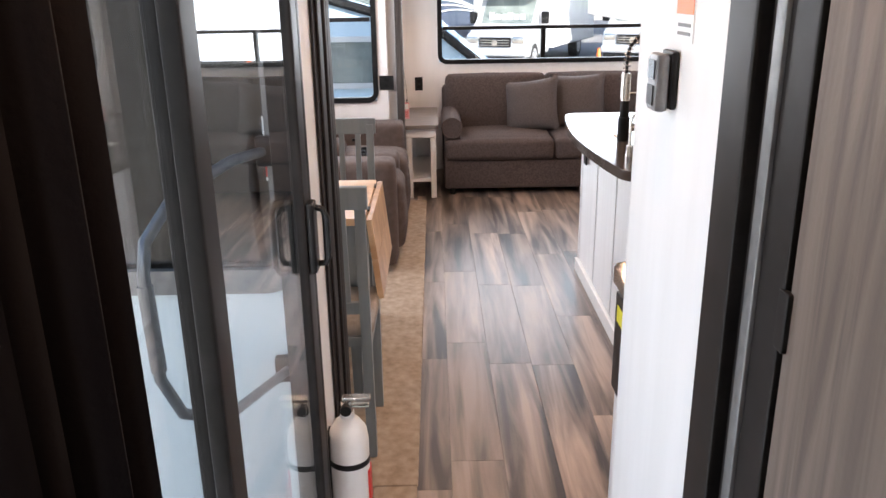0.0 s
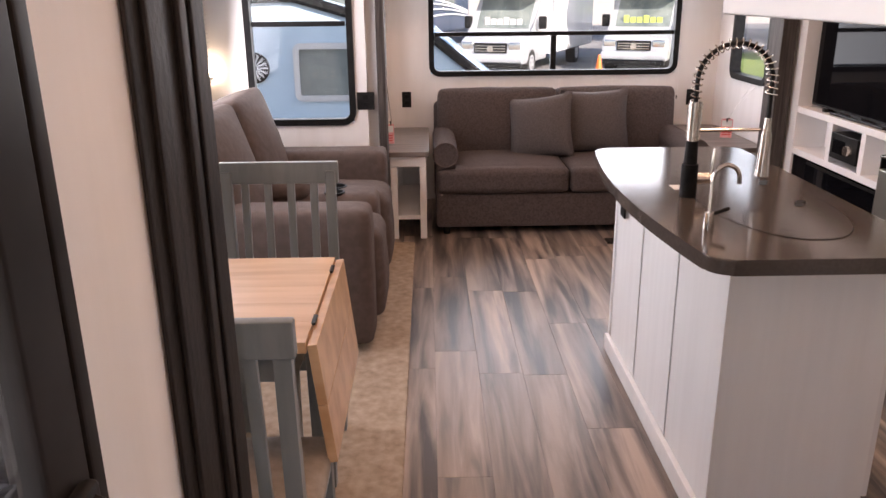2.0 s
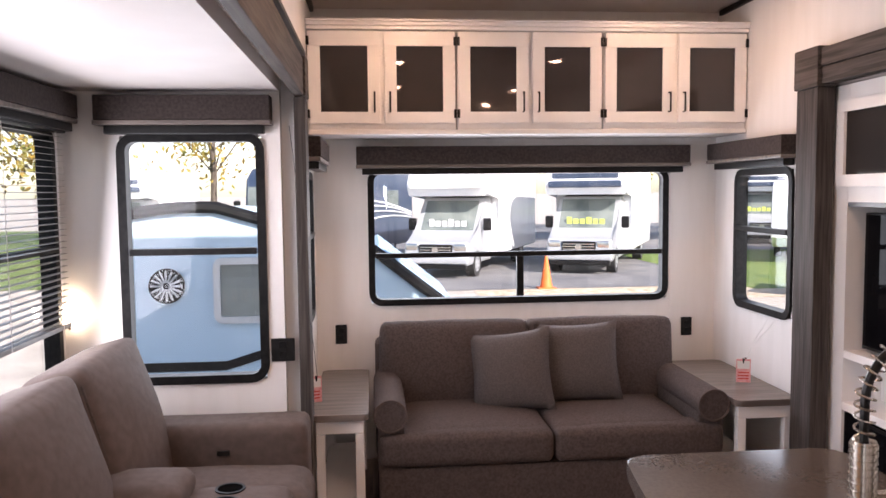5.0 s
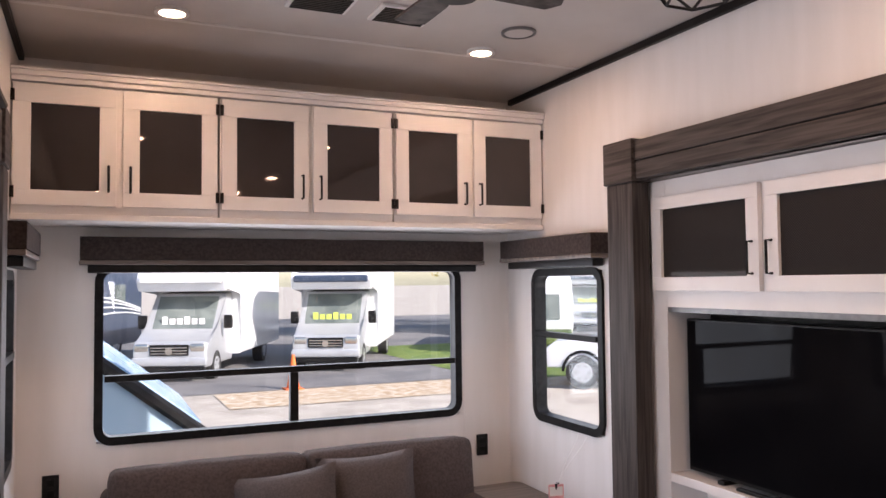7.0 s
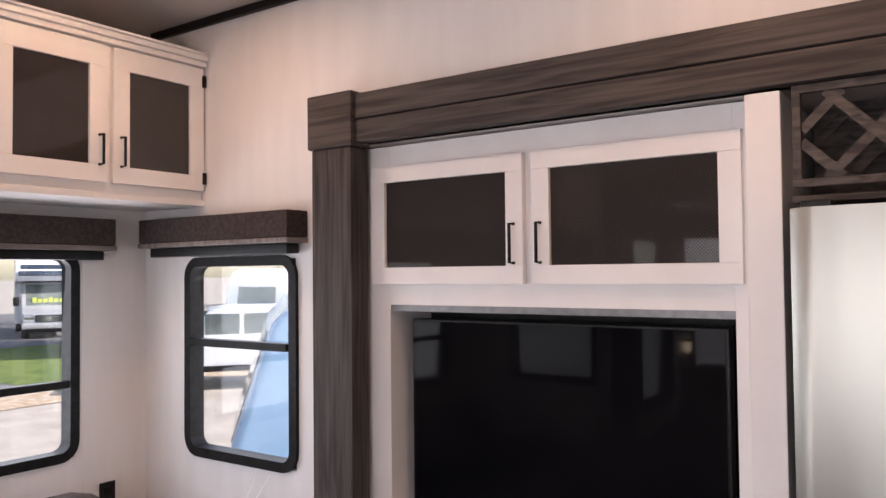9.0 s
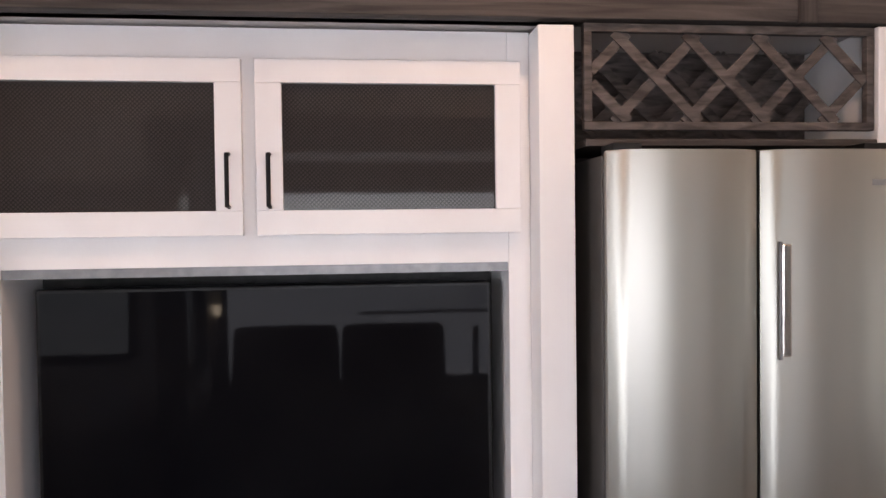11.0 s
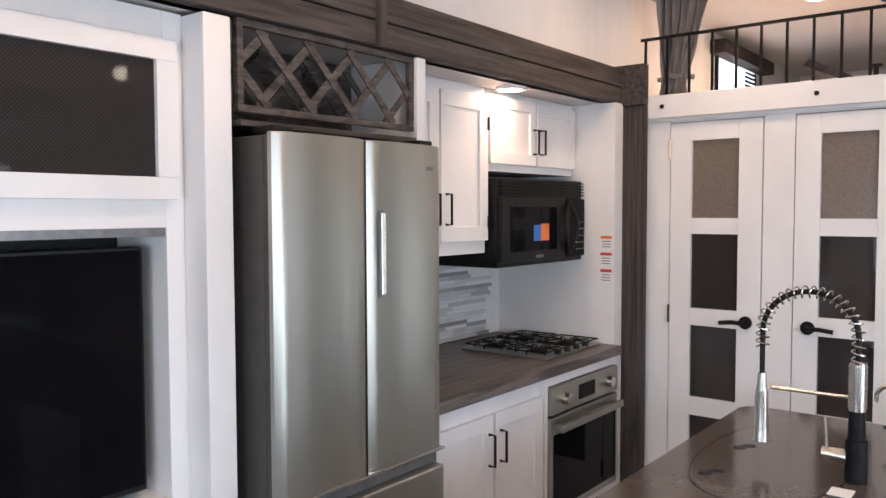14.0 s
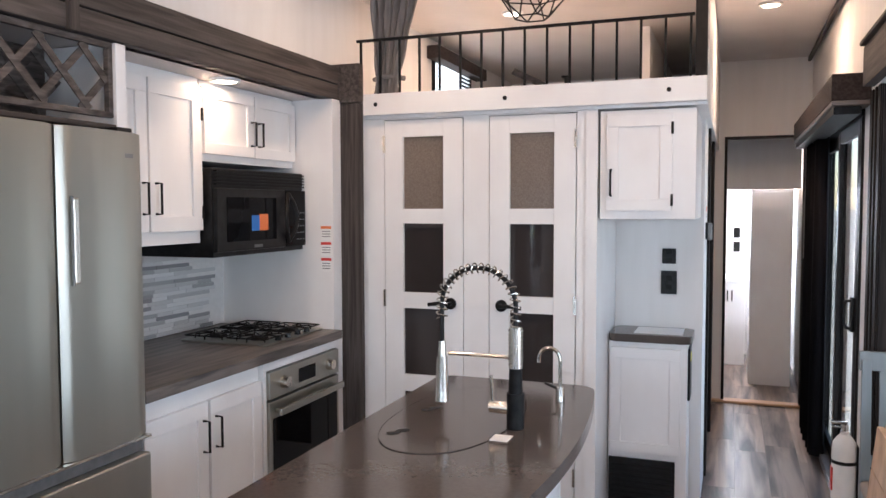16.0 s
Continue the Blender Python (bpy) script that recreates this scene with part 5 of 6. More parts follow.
uc = thing("wall_cabinet", "tall white shaker wall cabinet", "cabinet", at=(2.18, 2.90, 1.345), group="kitchen wall cabinets")
part("body", B(0.02, 0.44, 0.0, 0.60, 0.0, 0.64, bev=0.003), WHITE, uc)
for y0, y1, s in ((0.006, 0.30, 1), (0.31, 0.598, 0)):
    d = shaker(uc, "x", y0, y1, 0.05, 0.60, 0.02, -1)
    handle(d, (0.0, y1 - 0.028 if s else y0 + 0.028, 0.17), 0.11, (0, 0, 1), (-1, 0, 0))
    if s:
        for z in (0.12, 0.5):
            hinge(d, -0.004, 0.002, y0 - 0.006, y0 + 0.006, z, 0.05)
uc2 = thing("wall_cabinet", "short white shaker wall cabinet above the microwave", "cabinet", at=(2.18, 2.205, 1.665), group="kitchen wall cabinets")
part("body", B(0.02, 0.44, 0.0, 0.69, 0.0, 0.318, bev=0.003), WHITE, uc2)
for y0, y1, s in ((0.006, 0.335, 1), (0.345, 0.685, 0)):
    d = shaker(uc2, "x", y0, y1, 0.03, 0.295, 0.02, -1, 0.045)
    handle(d, (0.0, y1 - 0.022 if s else y0 + 0.022, 0.13), 0.10, (0, 0, 1), (-1, 0, 0))
mw = thing("microwave", "black over-the-range microwave with stickers", "microwave", at=(2.13, 2.205, 1.285))
part("body", B(0.02, 0.48, 0.0, 0.685, 0.0, 0.355, bev=0.004), BLACKP, mw)
part("door", B(0.0, 0.0195, 0.18, 0.682, 0.02, 0.275, bev=0.005), BLACKP, mw)
part("door_window", B(-0.002, -0.0003, 0.26, 0.62, 0.06, 0.24), SCREEN, mw, "glossy black door window", smooth=None)
part("control_panel", B(0.002, 0.0195, 0.003, 0.175, 0.02, 0.275, bev=0.004), SCREEN, mw)
for r in range(5):
    for c_ in range(3):
        part("key", B(0.0005, 0.0019, 0.015 + 0.026 * c_, 0.031 + 0.026 * c_, 0.05 + 0.03 * r, 0.054 + 0.03 * r), GREYTXT, mw, smooth=None)
for k in range(5):
    part("vent_slat", B(0.004, 0.0195, 0.01, 0.675, 0.288 + 0.013 * k, 0.294 + 0.013 * k), BLACK, mw)
bm = bmesh.new()
for q in (-1, 1):
    tube(bm, [(-0.004 - 0.02 * math.sin(math.pi * k / 12), 0.165 + q * 0.045 * math.sin(math.pi * k / 12), 0.04 + 0.22 * k / 12) for k in range(13)], 0.009)
part("handle", bm, BLACKP, mw, "curved black handle")
stk = part("sticker", B(-0.0035, -0.0021, 0.33, 0.45, 0.10, 0.165), BLUE, mw, "small promotional sticker", smooth=None)
part("sticker_picture", B(-0.0045, -0.0036, 0.33, 0.395, 0.10, 0.17), ORANGE, mw, smooth=None)
part("badge", B(-0.0015, 0.0, 0.37, 0.43, 0.03, 0.042), GREYM, mw, smooth=None)
nt2 = thing("warning_labels", "three stacked white and red warning labels", "sticker", at=(2.0, 2.20, 1.36))
for k in range(3):
    z = -0.075 * k
    part("paper", B(0.0, 0.055, 0.0005, 0.0015, z - 0.03, z + 0.035), PAPER, nt2, smooth=None)
    part("band", B(0.0, 0.055, 0.0016, 0.0024, z + 0.022, z + 0.035), RED if k else ORANGE, nt2, smooth=None)
    for q in range(3):
        part("text_line", B(0.006, 0.049, 0.0016, 0.0024, z + 0.008 - 0.012 * q, z + 0.012 - 0.012 * q), GREYTXT, nt2, smooth=None)

# ---- island ----
isl = thing("kitchen_island", "white panelled kitchen island", "kitchen island", at=(0.765, 2.87, 0))
IX, IY = 0.45, 1.22
part("body", B(0.012, IX, 0.012, IY, 0.0, 0.818, bev=0.002), ISLAND, isl)
for y0, y1 in ((0.0, 0.03), (0.40, 0.42), (0.80, 0.82), (IY - 0.03, IY)):
    part("batten", B(0.007, 0.0115, y0, y1, 0.07, 0.818, bev=0.003), ISLAND, isl)
part("skirting", B(-0.008, 0.0115, -0.008, IY, 0.0, 0.07, bev=0.004), ISLAND, isl)
part("end_skirting", B(0.0116, IX, -0.006, 0.0115, 0.0, 0.045, bev=0.003), ISLAND, isl)
for y0, y1 in ((0.02, 0.60), (0.62, 1.20)):
    d = shaker(isl, "x", y0, y1, 0.10, 0.78, IX, 1)
    handle(d, (IX + 0.02, y1 - 0.03 if y0 < 0.1 else y0 + 0.03, 0.62), 0.11, (0, 0, 1), (1, 0, 0))
ol = part("outlet_plate", B(-0.007, 0.0, IY - 0.20, IY - 0.135, 0.63, 0.76, bev=0.003), BLACKP, isl, "black outlet plate")
out = []
x0, x1, y0, y1 = 0.672, 1.25, 2.745, 4.12
left = [(x0 - 0.055 * math.sin(math.pi * k / 16) ** 0.9 if 0 < k < 16 else x0, y1 - 0.06 - (y1 - y0 - 0.12) * k / 16) for k in range(17)]
def arc(cx, cy, r, a, b, n=8):
    return [(cx + r * math.cos(radians(a + (b - a) * k / n)), cy + r * math.sin(radians(a + (b - a) * k / n))) for k in range(n + 1)]
out = left + arc(x0 + 0.06, y0 + 0.06, 0.06, 180, 270)[1:] + arc(x1 - 0.05, y0 + 0.05, 0.05, 270, 360) + arc(x1 - 0.05, y1 - 0.05, 0.05, 0, 90) + arc(x0 + 0.06, y1 - 0.06, 0.06, 90, 180)[:-1]
bm = bmesh.new(); prism(bm, out, 0.82, 0.86, "z", 0.006)
it = tagged(new("island_worktop", mesh_of("island_worktop", bm, STONE, 35)), "glossy taupe solid-surface island top with a bowed edge", "worktop")
sk = thing("sink_cover", "flush taupe oval sink cover with finger slots", "sink cover", at=(1.0, 3.27, 0.8605))
def ov_pts(rx, ry, n=48):
    return [(math.copysign(abs(math.cos(2 * math.pi * k / n)) ** 0.9, math.cos(2 * math.pi * k / n)) * rx, math.copysign(abs(math.sin(2 * math.pi * k / n)) ** 0.9, math.sin(2 * math.pi * k / n)) * ry) for k in range(n)]
bm = bmesh.new(); prism(bm, ov_pts(0.18, 0.38), 0.0, 0.0015, "z")
part("cover", bm, STONE, sk)
bm = bmesh.new(); tube(bm, [(x, y, 0.0008) for x, y in ov_pts(0.182, 0.382)] + [(0.182, 0.0, 0.0008)], 0.0008, 5)
part("gap", bm, BLACKP, sk)
for y in (-0.04, 0.22):
    bm = bmesh.new()
    for q in (-0.02, 0.02):
        cyl(bm, (0.10 + q * 0.6, y + q, 0.0016), (0.10 + q * 0.6, y + q, 0.0032), 0.013, seg=16)
    box(bm, 0.092, 0.108, y - 0.022, y + 0.022, 0.0016, 0.003, rot=None)
    part("finger_slot", bm, BLACKP, sk)
nc = solid("paper_tag", B(0.79, 0.84, 3.42, 3.48, 0.8612, 0.8622), PAPER, "small white paper tag on the island", "paper", smooth=None)

fa = thing("spring_faucet", "tall black and nickel spring-neck kitchen faucet", "faucet", at=(0.805, 3.34, 0.861))
bm = bmesh.new(); cyl(bm, (0, 0, 0), (0, 0, 0.10), 0.025, 0.025, 24); cyl(bm, (0, 0, 0.10), (0, 0, 0.17), 0.020, 0.018, 24)
part("body", bm, BLACK, fa)
bm = bmesh.new(); cyl(bm, (0.02, -0.0, 0.055), (0.075, 0.0, 0.055), 0.018, 0.016, 18)
part("valve", bm, CHROME, fa)
bm = bmesh.new(); tube(bm, [(0.065, 0, 0.06), (0.07, 0.0, 0.12), (0.072, 0.0, 0.145)], 0.005)
part("lever", bm, CHROME, fa)
bm = bmesh.new(); cyl(bm, (0, 0, 0.17), (0, 0, 0.285), 0.0185, 0.0185, 24)
part("collar", bm, CHROME, fa)
for k in range(9):
    bm = bmesh.new(); cyl(bm, (0, 0, 0.178 + 0.012 * k), (0, 0, 0.184 + 0.012 * k), 0.021, 0.021, 20)
    part("collar_ring", bm, CHROME, fa)
neck = [(0, 0, 0.285), (0, 0, 0.32)] + [(0.11 - 0.11 * math.cos(math.pi * k / 18), 0.0, 0.345 + 0.105 * math.sin(math.pi * k / 18)) for k in range(19)] + [(0.22, 0, 0.30), (0.22, 0, 0.22)]
bm = bmesh.new(); tube(bm, neck, 0.007, 8)
part("hose", bm, BLACKP, fa)
path = [Vector(p) for p in neck[:-1]]
seg = [(b - a).length for a, b in zip(path, path[1:])]
tot = sum(seg)
coil = []
turns = 24
for k in range(turns * 12 + 1):
    s = tot * k / (turns * 12)
    i = 0
    while i < len(seg) - 1 and s > seg[i]:
        s -= seg[i]; i += 1
    d = (path[i + 1] - path[i]).normalized()
    c = path[i] + d * s
    n_ = d.cross(Vector((0, 1, 0))).normalized()
    r = 0.0145 if k < turns * 9.0 else 0.016
    coil.append(c + r * (math.cos(k * math.pi / 6) * n_ + math.sin(k * math.pi / 6) * Vector((0, 1, 0))))
bm = bmesh.new(); tube(bm, coil, 0.0021, 5)
part("spring", bm, CHROME, fa, "coiled nickel spring")
bm = bmesh.new(); cyl(bm, (0.22, 0, 0.09), (0.22, 0, 0.19), 0.019, 0.016, 20); cyl(bm, (0.22, 0, 0.19), (0.22, 0, 0.235), 0.013, 0.010, 16); cyl(bm, (0.22, 0, 0.06), (0.22, 0, 0.09), 0.021, 0.019, 20)
part("spray_head", bm, CHROME, fa)
bm = bmesh.new(); tube(bm, [(0.0, 0, 0.20), (0.20, 0, 0.20)], 0.005)
part("dock_arm", bm, CHROME, fa)
ft = thing("water_tap", "small nickel gooseneck drinking tap", "faucet", at=(0.75, 2.995, 0.861))
bm = bmesh.new(); cyl(bm, (0, 0, 0), (0, 0, 0.045), 0.015, 0.013, 18)
part("base", bm, CHROME, ft)
bm = bmesh.new(); tube(bm, [(0, 0, 0.045), (0, 0, 0.13)] + [(0.035 - 0.035 * math.cos(math.pi * k / 10), 0.0, 0.13 + 0.04 * math.sin(math.pi * k / 10)) for k in range(10)] + [(0.07, 0, 0.12)], 0.006)
part("spout", bm, CHROME, ft)
bm = bmesh.new(); tube(bm, [(0.01, 0, 0.04), (0.05, 0.0, 0.055)], 0.005)
part("lever", bm, BLACKP, ft)

# ---- pantry doors, nook and loft edge ----
for i, (x0, x1) in enumerate(((1.40, 1.80), (0.88, 1.28))):
    d = thing("door_%d" % (3 + i), "white pantry door with four smoked panes", "door", at=(x0, 2.0, 0.0), kind="structure")
    w = x1 - x0
    panes = [(1.475, 1.812), (1.08, 1.406), (0.687, 1.005), (0.29, 0.607)]
    a, b = 0.10, 0.302
    bm = bmesh.new()
    box(bm, 0.004, a, 0.01, 0.045, 0.01, 1.89, bev=0.002); box(bm, b, w - 0.004, 0.01, 0.045, 0.01, 1.89, bev=0.002)
    zs = [1.89] + [z for p in panes for z in (p[1], p[0])] + [0.01]
    for k in range(0, len(zs), 2):
        box(bm, a, b, 0.01, 0.045, zs[k + 1], zs[k])
    slab = part("door_slab", bm, WHITE, d)
    for k, (z0, z1) in enumerate(panes):
        part("pane", B(a - 0.003, b + 0.003, 0.022, 0.028, z0 - 0.003, z1 + 0.003), FROST if k == 0 else DARKPANE, slab, "smoked textured pane", smooth=None)
    hx = 0.062 if i == 0 else w - 0.062
    s = 1 if i == 0 else -1
    bm = bmesh.new()
    cyl(bm, (hx, 0.045, 1.035), (hx, 0.055, 1.035), 0.027, 0.027, 24)
    cyl(bm, (hx, 0.055, 1.035), (hx, 0.085, 1.035), 0.010, 0.010, 14)
    tube(bm, [(hx, 0.083, 1.035), (hx + s * 0.05, 0.083, 1.037), (hx + s * 0.10, 0.08, 1.03)], 0.009)
    part("lever_handle", bm, BLACK, slab, "black round-rose lever handle")
    hx2 = w - 0.004 if i == 0 else 0.004
    for z in (0.28, 1.05, 1.78):
        part("hinge", B(hx2 - 0.005, hx2 + 0.005, 0.045, 0.054, z - 0.04, z + 0.04), CHROME, slab)
lb = thing("loft_beam", "white loft edge board with dark bolts", "beam", at=(0.345, 2.045, 1.915), kind="structure")
part("board", B(0.0, 1.63, 0.0, 0.035, 0.0, 0.10, bev=0.003), WHITE, lb)
for x in (0.15, 0.85, 1.48):
    bm = bmesh.new(); cyl(bm, (x, 0.035, 0.05), (x, 0.042, 0.05), 0.010, 0.008, 12)
    part("bolt", bm, BROWNF, lb)
rl = thing("loft_railing", "black metal baluster railing along the loft", "railing", at=(0.40, 2.0, 1.96))
part("top_rail", B(0.0, 1.56, -0.006, 0.006, 0.315, 0.328), BLACK, rl)
part("bottom_rail", B(0.0, 1.56, -0.005, 0.005, 0.02, 0.03), BLACK, rl)
for k in range(16):
    x = 0.015 + k * 0.1015
    part("baluster", B(x - 0.005, x + 0.005, -0.005, 0.005, 0.0, 0.315), BLACK, rl)
part("newel", B(-0.052, -0.004, -0.02, 0.03, 0.0, 0.592, bev=0.003), BROWNF, rl, "dark end post up to the ceiling")
ct = thing("loft_curtain", "grey gathered curtain tied at the loft opening", "curtain", at=(1.78, 1.93, 1.97))
bm = bmesh.new()
rows_ = []
for j in range(13):
    z = 0.57 * j / 12
    wd = 0.05 + 0.10 * abs(j / 12 - 0.22) ** 0.8
    off = 0.06 * (1 - j / 12)
    rows_.append([bm.verts.new((off + (k / 24 - 0.5) * 2 * wd, 0.018 * math.sin(k * 1.6 + j * 0.12) + 0.01 * math.sin(k * 0.7 + j), z)) for k in range(25)])
for p, q in zip(rows_, rows_[1:]):
    for k in range(24):
        bm.faces.new((p[k], p[k + 1], q[k + 1], q[k]))
o = part("cloth", bm, CURTAIN, ct, smooth=80)
mm = o.modifiers.new("thick", "SOLIDIFY")
mm.thickness = 0.004
bm = bmesh.new(); tube(bm, [(-0.03, -0.03, 0.14), (0.05, 0.03, 0.145), (0.13, -0.02, 0.14)], 0.012)
part("tie", bm, CURTAIN, ct)
bt = thing("loft_trim", "dark sloping trim board and valance in the loft", "trim", at=(XR, -0.1, 2.2), kind="structure")
part("valance_box", B(-0.09, -0.001, -0.1, 0.9, 0.22, 0.30, bev=0.004), VALANCE, bt)
bmx = bmesh.new()
prism(bmx, [(-0.25, 0.28), (-0.28, 0.32), (-1.32, -0.22), (-1.30, -0.24)], -0.22, -0.20, "y")
part("sloping_board", bmx, TRIM, bt)
lbl = thing("loft_blind", "white slatted blind on the small loft window", "blind")
for k in range(12):
    part("slat", B(XR - 0.022, XR - 0.004, -0.02, 0.67, 2.165 + 0.027 * k, 2.167 + 0.027 * k), PAPER, lbl, smooth=None)
part("headrail", B(XR - 0.03, XR - 0.002, -0.03, 0.68, 2.488, 2.505), PAPER, lbl)
for x, h in ((1.55, 0.13), (1.50, 0.06)):
    ps = thing("loft_post", "short black post on the loft floor", "post", at=(x - 0.25, 0.2, 1.965), group="loft posts")
    part("shaft", B(-0.012, 0.012, -0.012, 0.012, 0.0, 0.25 + h), BLACK, ps)
    part("cap", B(-0.03, 0.03, -0.02, 0.02, 0.2505 + h, 0.262 + h), BLACK, ps)

uk = thing("nook_wall_cabinet", "white shaker wall cabinet with one door", "cabinet", at=(0.385, 1.62, 1.43))
part("body", B(0.0, 0.395, -0.15, 0.42, 0.0, 0.462, bev=0.003), WHITE, uk)
d = shaker(uk, "y", 0.095, 0.365, 0.035, 0.44, 0.42, 1, 0.05)
handle(d, (0.345, 0.44, 0.155), 0.11, (0, 0, 1), (0, 1, 0))
for z in (0.08, 0.38):
    part("hinge", B(0.09, 0.10, 0.435, 0.443, z - 0.025, z + 0.025), BROWNF, d)
lk = thing("nook_base_cabinet", "white base cabinet with shaker door and dark vent", "cabinet", at=(0.425, 1.455, 0.0))
part("body", B(0.0, 0.36, 0.0, 0.245, 0.0, 0.845, bev=0.003), WHITE, lk)
shaker(lk, "y", 0.03, 0.35, 0.32, 0.82, 0.245, 1, 0.05)
part("vent_panel", B(0.05, 0.355, 0.245, 0.257, 0.03, 0.29, bev=0.003), BLACKP, lk, "black furnace vent grille")
for k in range(9):
    part("vent_slat", B(0.065, 0.34, 0.2575, 0.264, 0.045 + 0.026 * k, 0.055 + 0.026 * k), BLACK, lk)
part("control_panel", B(-0.012, -0.0005, 0.09, 0.235, 0.58, 0.825, bev=0.004), BLACKP, lk, "black control panel on the cabinet side")
part("yellow_label", B(-0.0135, -0.0125, 0.14, 0.21, 0.76, 0.80), YELLOW, lk, smooth=None)
part("panel_display", B(-0.0135, -0.0125, 0.11, 0.15, 0.61, 0.74), SCREEN, lk, smooth=None)
bm = bmesh.new(); prism(bm, rounded(0.405, 0.786, 1.455, 1.725, 0.035), 0.848, 0.885, "z", 0.005)
solid("nook_worktop", bm, STONE, "taupe solid-surface nook counter", "worktop")
lf = solid("leaflet", B(0.45, 0.67, 1.49, 1.69, 0.8862, 0.8882), PAPER, "white printed sheet lying on the counter", "paper", smooth=None)
outlet((0.53, 1.46, 1.24), 180, "black wall switch above the nook counter", 0.065, 0.075, "wall_switch")
outlet((0.53, 1.46, 1.11), 180, "black wall outlet above the nook counter", 0.075, 0.115)

# ---- outdoors ----
def sheet(name, x0, x1, y0, y1, z, mat, label, cat):
    bm = bmesh.new()
    bmesh.ops.create_grid(bm, x_segments=2, y_segments=2, size=0.5)
    for v in bm.verts:
        v.co = Vector(((x0 + x1) / 2 + v.co.x * (x1 - x0), (y0 + y1) / 2 + v.co.y * (y1 - y0), z))
    return solid(name, bm, mat, label, cat, kind="structure", smooth=None)


GZ = -1.0
sheet("ground", -600, 600, -600, 600, GZ, ASPHALT, "sunlit tan gravel and asphalt lot", "ground")
sheet("lawn_left", -60, -7.5, 24, 60, GZ + 0.02, GRASS, "strip of green lawn", "grass")
sheet("lot_tarmac", -6.5, 60, 22.0, 60, GZ + 0.01, TARMAC, "grey worn tarmac under the parked vehicles", "tarmac")
sheet("lawn_right", 9.6, 40, 21, 33, GZ + 0.02, GRASS, "strip of green lawn", "grass")
sheet("leaf_litter", 2.6, 22, 19.5, 21.9, GZ + 0.015, LEAFLIT, "strip of fallen leaves on the lot", "leaf litter")


def wheel(parent, x, y, r, w, axis="x"):
    bm = bmesh.new()
    d = Vector((w / 2, 0, 0)) if axis == "x" else Vector((0, w / 2, 0))
    c = Vector((x, y, r))
    cyl(bm, c - d, c + d, r, seg=28)
    o = part("wheel", bm, TYRE, parent)
    bm = bmesh.new(); cyl(bm, c - d * 1.03, c + d * 1.03, r * 0.6, seg=20)
    part("rim", bm, SILVER, o)
    for k in range(6):
        a = k * math.pi / 3
        bm = bmesh.new()
        e = (d * 1.06)
        q = c + (Vector((0, math.cos(a), math.sin(a))) if axis == "x" else Vector((math.cos(a), 0, math.sin(a)))) * r * 0.4
        cyl(bm, q - e, q + e, r * 0.08, seg=8)
        part("rim_hole", bm, TYRE, o)


def camper_van(at, rz, label, top_mat, letters=LIME):
    """A van-cab motorhome, its nose to -y."""
    v = thing("motorhome", label, "motorhome", at=at, rz=rz, group="parked motorhomes")
    v.scale = (1.08, 1.08, 1.08)
    bm = bmesh.new()
    prism(bm, [(-0.15, 0.35), (-0.2, 0.75), (-0.1, 1.0), (0.75, 1.22), (1.45, 2.15), (2.2, 2.2), (2.2, 0.35)], -0.92, 0.92, "x", 0.10)
    part("cab", bm, SILVER, v)
    bm = bmesh.new(); prism(bm, [(0.82, 1.24), (1.42, 2.06), (1.38, 2.08), (0.78, 1.26)], -0.78, 0.78, "x", 0.01)
    ws = part("windscreen", bm, VGLASS, v)
    for k in range(6):
        x = -0.55 + 0.19 * k
        bm = B(x, x + 0.15, 0.86, 0.875, 1.36, 1.52 + 0.05 * (k % 3 == 0), bev=0.01)
        part("letter_bar", bm, letters, ws, "bright lettering bar on the windscreen")
    part("grille", B(-0.48, 0.48, -0.225, -0.15, 0.66, 0.93, bev=0.03), BLACKP, v)
    bm = bmesh.new(); cyl(bm, (0, -0.24, 0.77), (0, -0.22, 0.77), 0.09, seg=20)
    part("emblem", bm, CHROME, v)
    part("bumper", B(-0.93, 0.93, -0.26, 0.0, 0.40, 0.62, bev=0.06), SILVER, v)
    part("air_dam", B(-0.86, 0.86, -0.22, 0.0, 0.26, 0.398, bev=0.03), BLACKP, v)
    for k in range(3):
        part("grille_bar", B(-0.44, 0.44, -0.235, -0.226, 0.70 + 0.07 * k, 0.725 + 0.07 * k, bev=0.003), CHROME, v, "bright grille bar")
    for s in (-1, 1):
        part("headlight", B(min(s * 0.5, s * 0.86), max(s * 0.5, s * 0.86), -0.2, 0.05, 0.72, 0.95, bev=0.05), CHROME, v)
        part("side_mirror", B(min(s * 1.0, s * 1.22), max(s * 1.0, s * 1.22), 0.95, 1.1, 1.25, 1.6, bev=0.04), BLACKP, v)
        wheel(v, s * 0.80, 0.65, 0.36, 0.25)
        wheel(v, s * 0.95, 5.2, 0.36, 0.28)
    bm = bmesh.new()
    prism(bm, [(0.75, 2.22), (0.6, 2.5), (0.85, 2.95), (1.5, 3.15), (7.2, 3.15), (7.2, 0.5), (2.2, 0.5), (2.2, 2.2)], -1.15, 1.15, "x", 0.08)
    part("body", bm, GELCOAT, v)
    part("nose_cap", B(-1.05, 1.05, 0.56, 0.7, 2.42, 2.62, bev=0.05), top_mat, v)
    part("nose_panel", B(-0.95, 0.95, 0.70, 0.80, 2.64, 2.86, bev=0.02, rot=None), top_mat, v)
    return v


